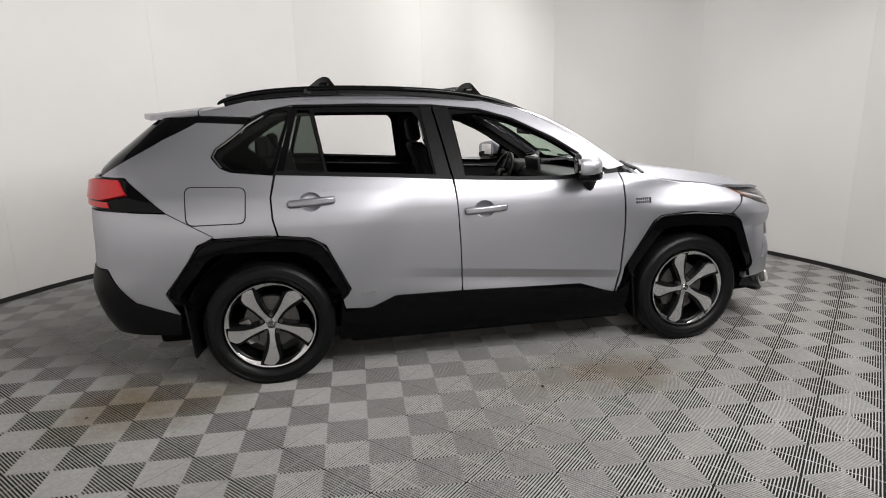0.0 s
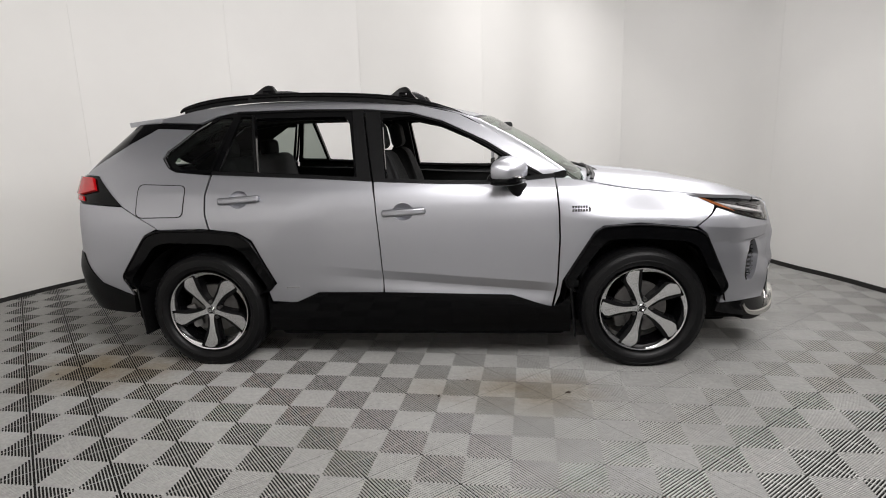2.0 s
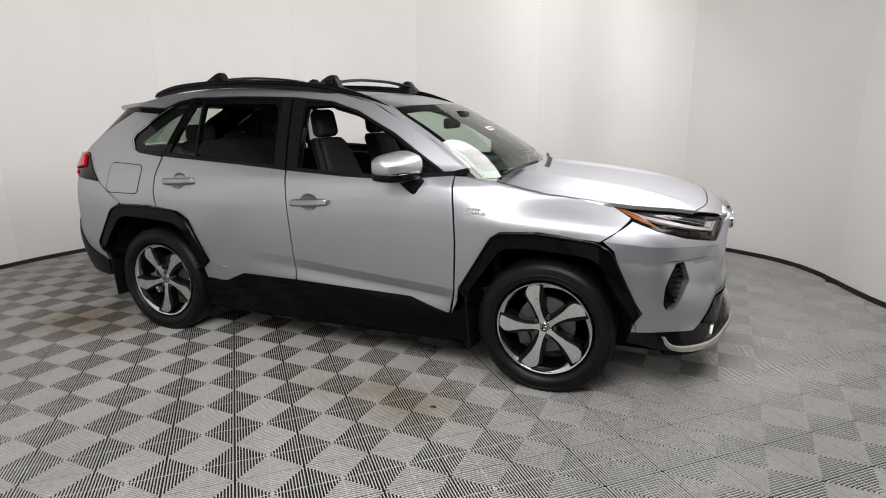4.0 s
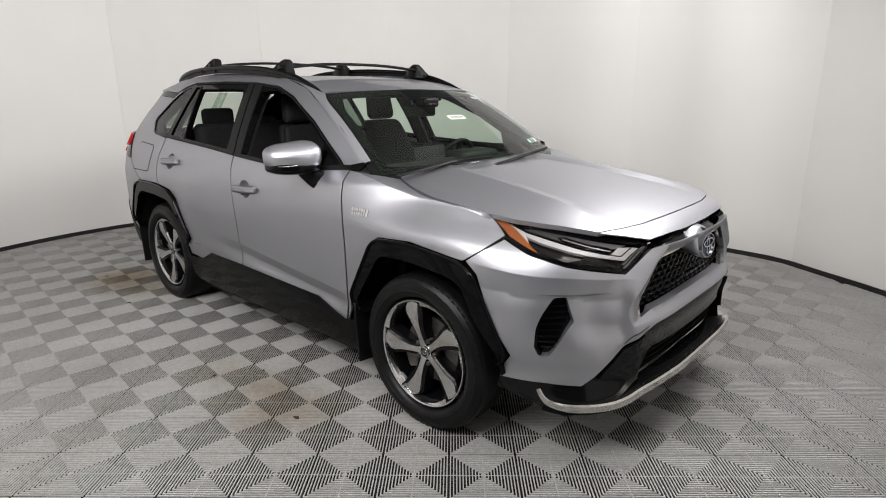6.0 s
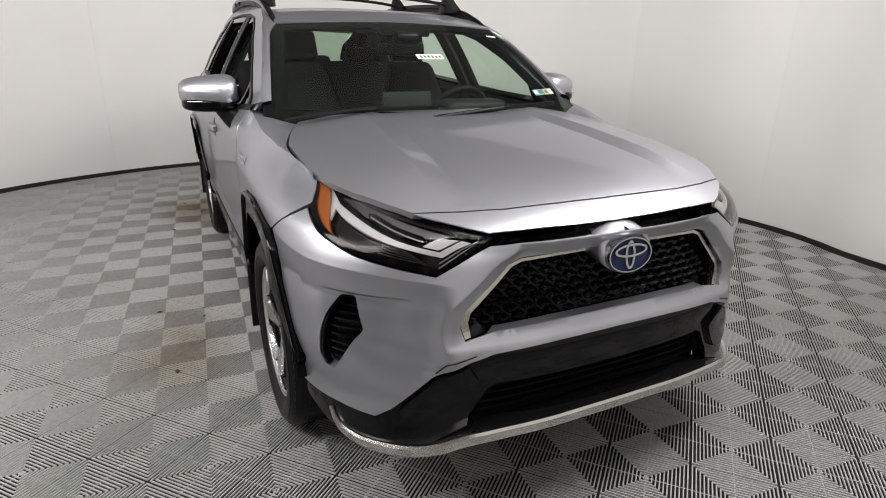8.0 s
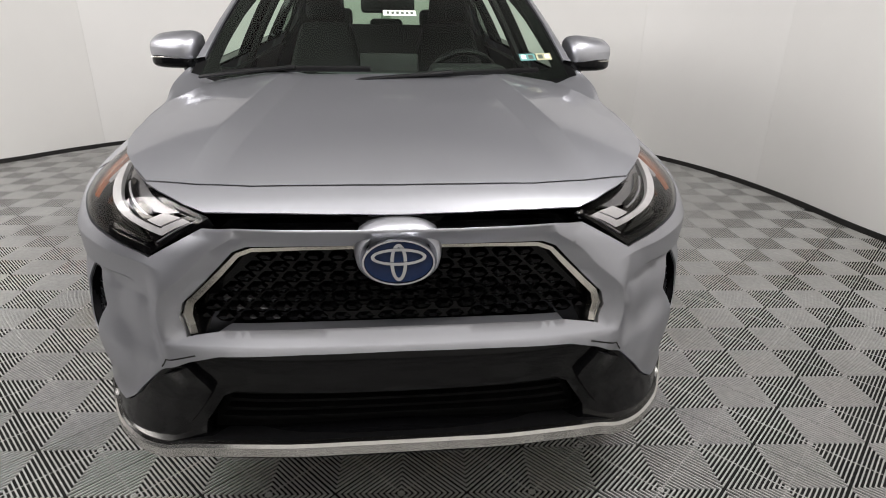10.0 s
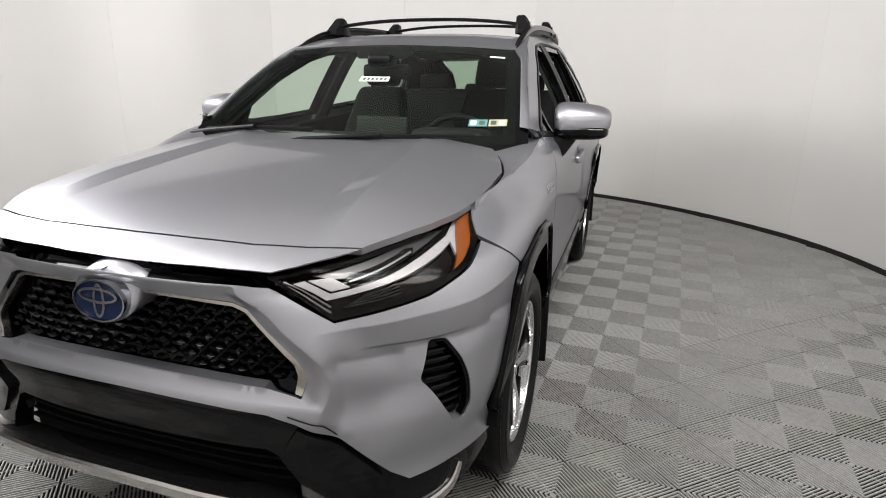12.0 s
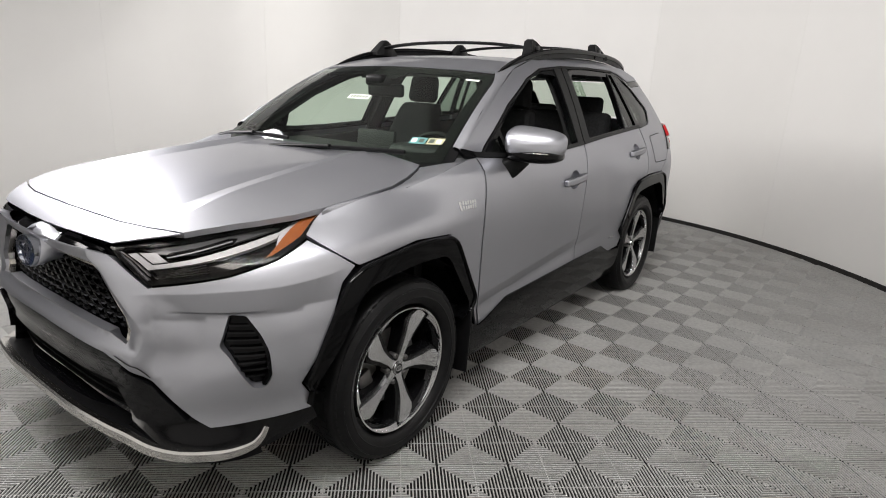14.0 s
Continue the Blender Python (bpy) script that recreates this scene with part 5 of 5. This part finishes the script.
# wipers and the black cowl
sheet("cowl", wind, [(-.93, -.15), (-.5, -.13), (0, -.125), (.5, -.13), (.93, -.15), (1.0, .01), (.5, -.02), (0, -.03), (-.5, -.02), (-1.0, .01)], SATIN, car, "black plastic cowl", off=-.014, step=.06, depth=.02)
for u0, v0, u1, v1 in ((-.86, -.02, -.10, .045), (-.16, -.035, .80, .020)):
    P0, P1 = wind(np.array([u0]), np.array([v0]))[0], wind(np.array([u1]), np.array([v1]))[0]
    mid_ = [wind(np.array([u0 + (u1 - u0) * t]), np.array([v0 + (v1 - v0) * t + .02 * math.sin(math.pi * t)]))[0] + np.array([.022, 0, .026]) for t in np.linspace(0, 1, 12)]
    wp = group_empty("wiper", car, "black windshield wiper")
    part("blade", sweep([tuple(map(float, p)) for p in mid_], oval(.008, .010, 8)), SATIN, wp)
    arm_p = [wind(np.array([u]), np.array([v]))[0] + np.array([.03, 0, .03 + h]) for u, v, h in ((u0 - .10, -.07, .0), (u0 + .05, -.05, .012), ((u0 + u1) / 2, (v0 + v1) / 2 + .01, .010))]
    part("wiper_arm", sweep([tuple(map(float, p)) for p in arm_p], oval(.012, .007, 8)), SATIN, wp)

fin = rbox((.15, .035, .06), (-1.50, 0, 1.648), .012, 3, deform=lambda x, y, z: (x - z * .5, y * (1 - 5 * max(0, z + .03) * 1.5), z * (1 - 2.5 * max(0, x)) if z > 0 else z), cuts=2)
part("antenna_fin", fin, PAINT, car, "silver shark-fin antenna")

for s in (1, -1):
    fb = group_empty("wing_badge", car, "chrome lettering badge on the front wing")
    for row, (z0, n_) in enumerate(((.972, 6), (.952, 6))):
        for k in range(n_):
            x0 = .925 + .0155 * k
            body_sheet("letter_bar", [(x0, z0), (x0 + .011, z0 + .0015), (x0 + .011, z0 + .0155), (x0, z0 + .014)], BRIGHT, s, fb, off=.003, step=.05, depth=.003)
    body_sheet("letter_block", [(1.018, .950), (1.031, .952), (1.034, .985), (1.021, .985)], BRIGHT, s, fb, off=.003, step=.05, depth=.003)
    db_ = group_empty("door_badge", car, "small chrome lettering badge low on the rear door")
    for k in range(6):
        x0 = -.812 + .0145 * k
        body_sheet("letter_bar", [(x0, .507), (x0 + .010, .507), (x0 + .010, .517), (x0, .517)], BRIGHT, s, db_, off=.003, step=.05, depth=.003)

# ---------------------------------------------------------------- cabin


def seat(x, y, name="front_seat"):
    e = group_empty(name, car, "black fabric front seat with headrest")
    part("cushion", rbox((.50, .48, .15), (x + .02, y, .72), .05, 4, deform=lambda a, b, c: (a, b, c + .10 * (b * b) / .06 * .25 + .03 * a)), SEATCLOTH, e)

    def back(a, b, c):
        t = (c + .30) / .60
        return (a - .16 * t + .04 * math.sin(math.pi * t) + .45 * b * b, b * (1 - .42 * max(0, t - .4) / .6), c)
    part("backrest", rbox((.12, .47, .56), (x - .24, y, 1.04), .045, 4, deform=back, cuts=4), SEATCLOTH, e)

    def head(a, b, c):
        return (a + .5 * b * b, b * (1 - .15 * (c + .1) / .2), c)
    part("headrest", rbox((.09, .235, .18), (x - .39, y, 1.415), .04, 4, deform=head, cuts=2, rot=(0, -10, 0)), SEATCLOTH, e)
    for dy in (-.055, .055):
        st = lathe([(.006, -.05), (.006, .05)], 8, axis="z")
        bmesh.ops.transform(st, matrix=Matrix.Translation((x - .385, y + dy, 1.355)), verts=st.verts)
        part("headrest_post", st, STEEL, e)


seat(.10, -.36)
seat(.10, .36)
bench = group_empty("rear_bench", car, "black fabric rear bench with headrests")
part("cushion", rbox((.50, 1.26, .16), (-.86, 0, .74), .05, 4), SEATCLOTH, bench)
part("backrest", rbox((.14, 1.26, .56), (-1.18, 0, 1.02), .05, 4, deform=lambda a, b, c: (a - .20 * (c + .28), b * (1 - .10 * (c + .28)), c)), SEATCLOTH, bench)
for y_ in (-.38, 0, .38):
    part("headrest", rbox((.08, .25, .13 if y_ else .08), (-1.345, y_, 1.345 if y_ else 1.30), .035, 4), SEATCLOTH, bench)

dash = part("dashboard", rbox((.55, 1.36, .34), (.80, 0, .925), .07, 4, deform=lambda a, b, c: (a + .10 * (1 - (b / .68) ** 2) * (1 if a > 0 else .2), b, c - .10 * a * (1 if c > 0 else 0))), TRIMGREY, car, "black dashboard")
part("touch_screen", rbox((.025, .27, .15), (.575, 0, 1.12), .008, 2, rot=(0, -8, 0)), TRIMGREY, dash, "upright black touch screen")
part("instrument_hood", rbox((.20, .36, .10), (.60, .37, 1.10), .035, 3), TRIMGREY, dash)
part("centre_console", rbox((.95, .24, .32), (.22, 0, .72), .05, 3), TRIMGREY, car, "black centre console")
sw = group_empty("steering_wheel", car, "black steering wheel")
tor = lathe([(.182 + .016 * math.cos(t), .016 * math.sin(t)) for t in np.linspace(0, 2 * math.pi, 12, endpoint=False)], 48, closed=True)
mw = pose(.44, .37, 1.035, 0, 0, 90) @ pose(0, 0, 0, 24, 0, 0)
bmesh.ops.transform(tor, matrix=mw, verts=tor.verts)
part("rim", tor, SATIN, sw)
for rot in (0, 180, 270):
    sp = rbox((.15, .02, .04), (.10, 0, 0), .008, 2)
    bmesh.ops.transform(sp, matrix=mw @ Matrix.Rotation(radians(rot), 4, "Y"), verts=sp.verts)
    part("spoke", sp, SATIN, sw)
hb = rbox((.13, .05, .11), (0, 0, 0), .03, 3)
bmesh.ops.transform(hb, matrix=mw, verts=hb.verts)
part("hub_pad", hb, SATIN, sw)
rv = group_empty("rear_view_mirror", car, "black rear-view mirror and sensor pod behind the windshield")
part("mirror_body", rbox((.04, .25, .07), (.50, .0, 1.405), .018, 3), SATIN, rv)
part("sensor_pod", rbox((.10, .12, .06), (.56, .0, 1.455), .02, 3), SATIN, rv)
for s in (1, -1):
    # inner covers of the pillars
    sheet("pillar_trim", body, band([(.80, 1.165), (.62, 1.275), (.43, 1.395), (.17, 1.51), (-.03, 1.56)], .05), TRIMGREY, car, "dark windshield pillar trim", side=s, off=-.04, step=.05, depth=.02)
    sheet("pillar_trim", body, band([(-.29, 1.57), (-.25, 1.15), (-.24, .9)], .13), TRIMGREY, car, "dark centre pillar trim", side=s, off=-.05, step=.06, depth=.02)
    sheet("roof_rail_trim", body, band([(-.03, 1.575), (-.6, 1.598), (-1.2, 1.585), (-1.6, 1.55)], .05), HEADLINER, car, "grey roof edge trim", side=s, off=-.045, step=.06, depth=.02)
    sheet("rear_trim", body, [(-1.16, 1.56), (-1.27, 1.22), (-1.24, .95), (-1.9, .95), (-2.1, 1.24), (-1.9, 1.42), (-1.75, 1.54), (-1.3, 1.57)], TRIMGREY, car, "dark cargo side trim", side=s, off=-.055, step=.08, depth=.02,
          holes=[[(-1.57, 1.32), (-1.56, 1.35), (-1.42, 1.44), (-1.243, 1.54), (-1.18, 1.54), (-1.28, 1.26), (-1.484, 1.26)]])
part("cabin_floor", rbox((2.6, 1.40, .06), (-.3, 0, .47), .02, 2), TRIMGREY, car, "dark cabin carpet")
part("firewall", rbox((.05, 1.40, .60), (1.03, 0, .78), .01, 1), TRIMGREY, car, "dark bulkhead")

# ---------------------------------------------------------------- crumbs of dirt on the floor


def crumb(x, y, size, turn):
    """A small torn lump of dried dirt."""
    bm = egg(.5, .32, .22, 2.2, 10, 7, deform=lambda a, b, c: (a + .12 * math.sin(7 * b), b + .10 * math.sin(9 * a + 2), max(c, -.16) + .05 * math.sin(11 * a)))
    bmesh.ops.scale(bm, vec=(size, size, size * .7), verts=bm.verts)
    ob = part("dirt_crumb", bm, CRUMB)
    ob.matrix_world = pose(x, y, size * .11, 0, 0, turn)
    tagged(ob, "small dark brown crumb of dirt lying on the tiles", "dirt", "crumbs on the floor")


for x_, y_, size_, turn_ in ((-1.452, -1.183, .026, 20), (.150, -1.318, .026, 70), (.862, -1.257, .030, 0), (.30, -1.10, .018, 120), (-2.30, -1.06, .02, 45)):
    crumb(x_, y_, size_, turn_)

# ---------------------------------------------------------------- floor tiles
TILE_E = .202 * math.sqrt(2)
TURN = 45 - 3.75
ORIGIN = (.056, .133)
RINGS = 11


def tile_bm():
    """One square tile: raised square ribs one inside another, with cross bars a little lower."""
    bm = bmesh.new()
    h = TILE_E / 2 - .0008
    pitch = h / RINGS

    def ring(mid, top, foot, zb):
        """A square rib with sloping flanks: half widths at its top and foot."""
        def sq(r, z):
            r = max(r, .0004)
            return [bm.verts.new((r * a, r * b, z)) for a, b in ((1, 1), (-1, 1), (-1, -1), (1, -1))]
        o, ob, i, ib = sq(mid + top, 0), sq(mid + foot, zb), sq(mid - top, 0), sq(mid - foot, zb)
        for k in range(4):
            j = (k + 1) % 4
            bm.faces.new((o[k], o[j], i[j], i[k]))
            bm.faces.new((ob[k], ob[j], o[j], o[k]))
            bm.faces.new((i[k], i[j], ib[j], ib[k]))
    for k in range(RINGS):
        ring(h - (k + .5) * pitch, pitch * .16, pitch * .19, -.0054)
    for dx, dy in ((1, 0), (0, 1)):
        w = .0022
        c = [(-h, -w), (h, -w), (h, w), (-h, w)] if dx else [(-w, -h), (w, -h), (w, h), (-w, h)]
        bm.faces.new([bm.verts.new((x, y, -.0028)) for x, y in c])
    bmesh.ops.recalc_face_normals(bm, faces=bm.faces)
    return bm


bm = bmesh.new()
loop = [wall_at(3 * i, .1) for i in range(120)]
vs = [bm.verts.new((x, y, -.0054)) for x, y in loop]
vt = [bm.verts.new((x, y, -.06)) for x, y in loop]
bm.faces.new(vs)
bm.faces.new(vt[::-1])
for i in range(120):
    bm.faces.new((vs[i], vt[i], vt[(i + 1) % 120], vs[(i + 1) % 120]))
bmesh.ops.recalc_face_normals(bm, faces=bm.faces)
floor = part("floor", bm, SUBFLOOR)
tagged(floor, "round turntable floor of grey ribbed interlocking tiles with brown stains", "floor", kind="structure")
tb = tile_bm()
tile_me = bpy.data.meshes.new("floor_tile")
tb.to_mesh(tile_me)
tb.free()
tile_me.materials.append(TILE)
c_, s_ = math.cos(radians(TURN)), math.sin(radians(TURN))
spots = []
for i in range(-24, 25):
    for j in range(-24, 25):
        x = ORIGIN[0] + TILE_E * (i * c_ - j * s_)
        y = ORIGIN[1] + TILE_E * (i * s_ + j * c_)
        az = math.degrees(math.atan2(y - ROOM[1], x - ROOM[0]))
        wx, wy = wall_at(az, .12)
        if math.hypot(x - ROOM[0], y - ROOM[1]) < math.hypot(wx - ROOM[0], wy - ROOM[1]):
            spots.append((x, y))
# singly laid tiles in front of the car's right side, nose and left front; the others joined
near = sorted(spots, key=lambda p: abs(math.hypot(p[0] + .2, p[1] + .2) - 2.3) + (3 if p[0] < -1.6 else 0))
near = set(near[:300])
rest_v, rest_f = [], []
base_v = [v.co.copy() for v in tile_me.vertices]
base_f = [tuple(p.vertices) for p in tile_me.polygons]
for x, y in spots:
    m = pose(x, y, 0, 0, 0, TURN + 90 * random.randrange(4))
    if (x, y) in near:
        o = new("floor_tile", tile_me)
        o.parent = floor
        o.matrix_local = m
    else:
        k = len(rest_v)
        rest_v += [tuple(m @ v) for v in base_v]
        rest_f += [tuple(i + k for i in f) for f in base_f]
me = bpy.data.meshes.new("floor_tiles_far")
me.from_pydata(rest_v, [], rest_f)
me.update()
far = part("floor_tiles_far", me, TILE, floor, "grey ribbed floor tiles farther off")
far["kind"] = "stuff"
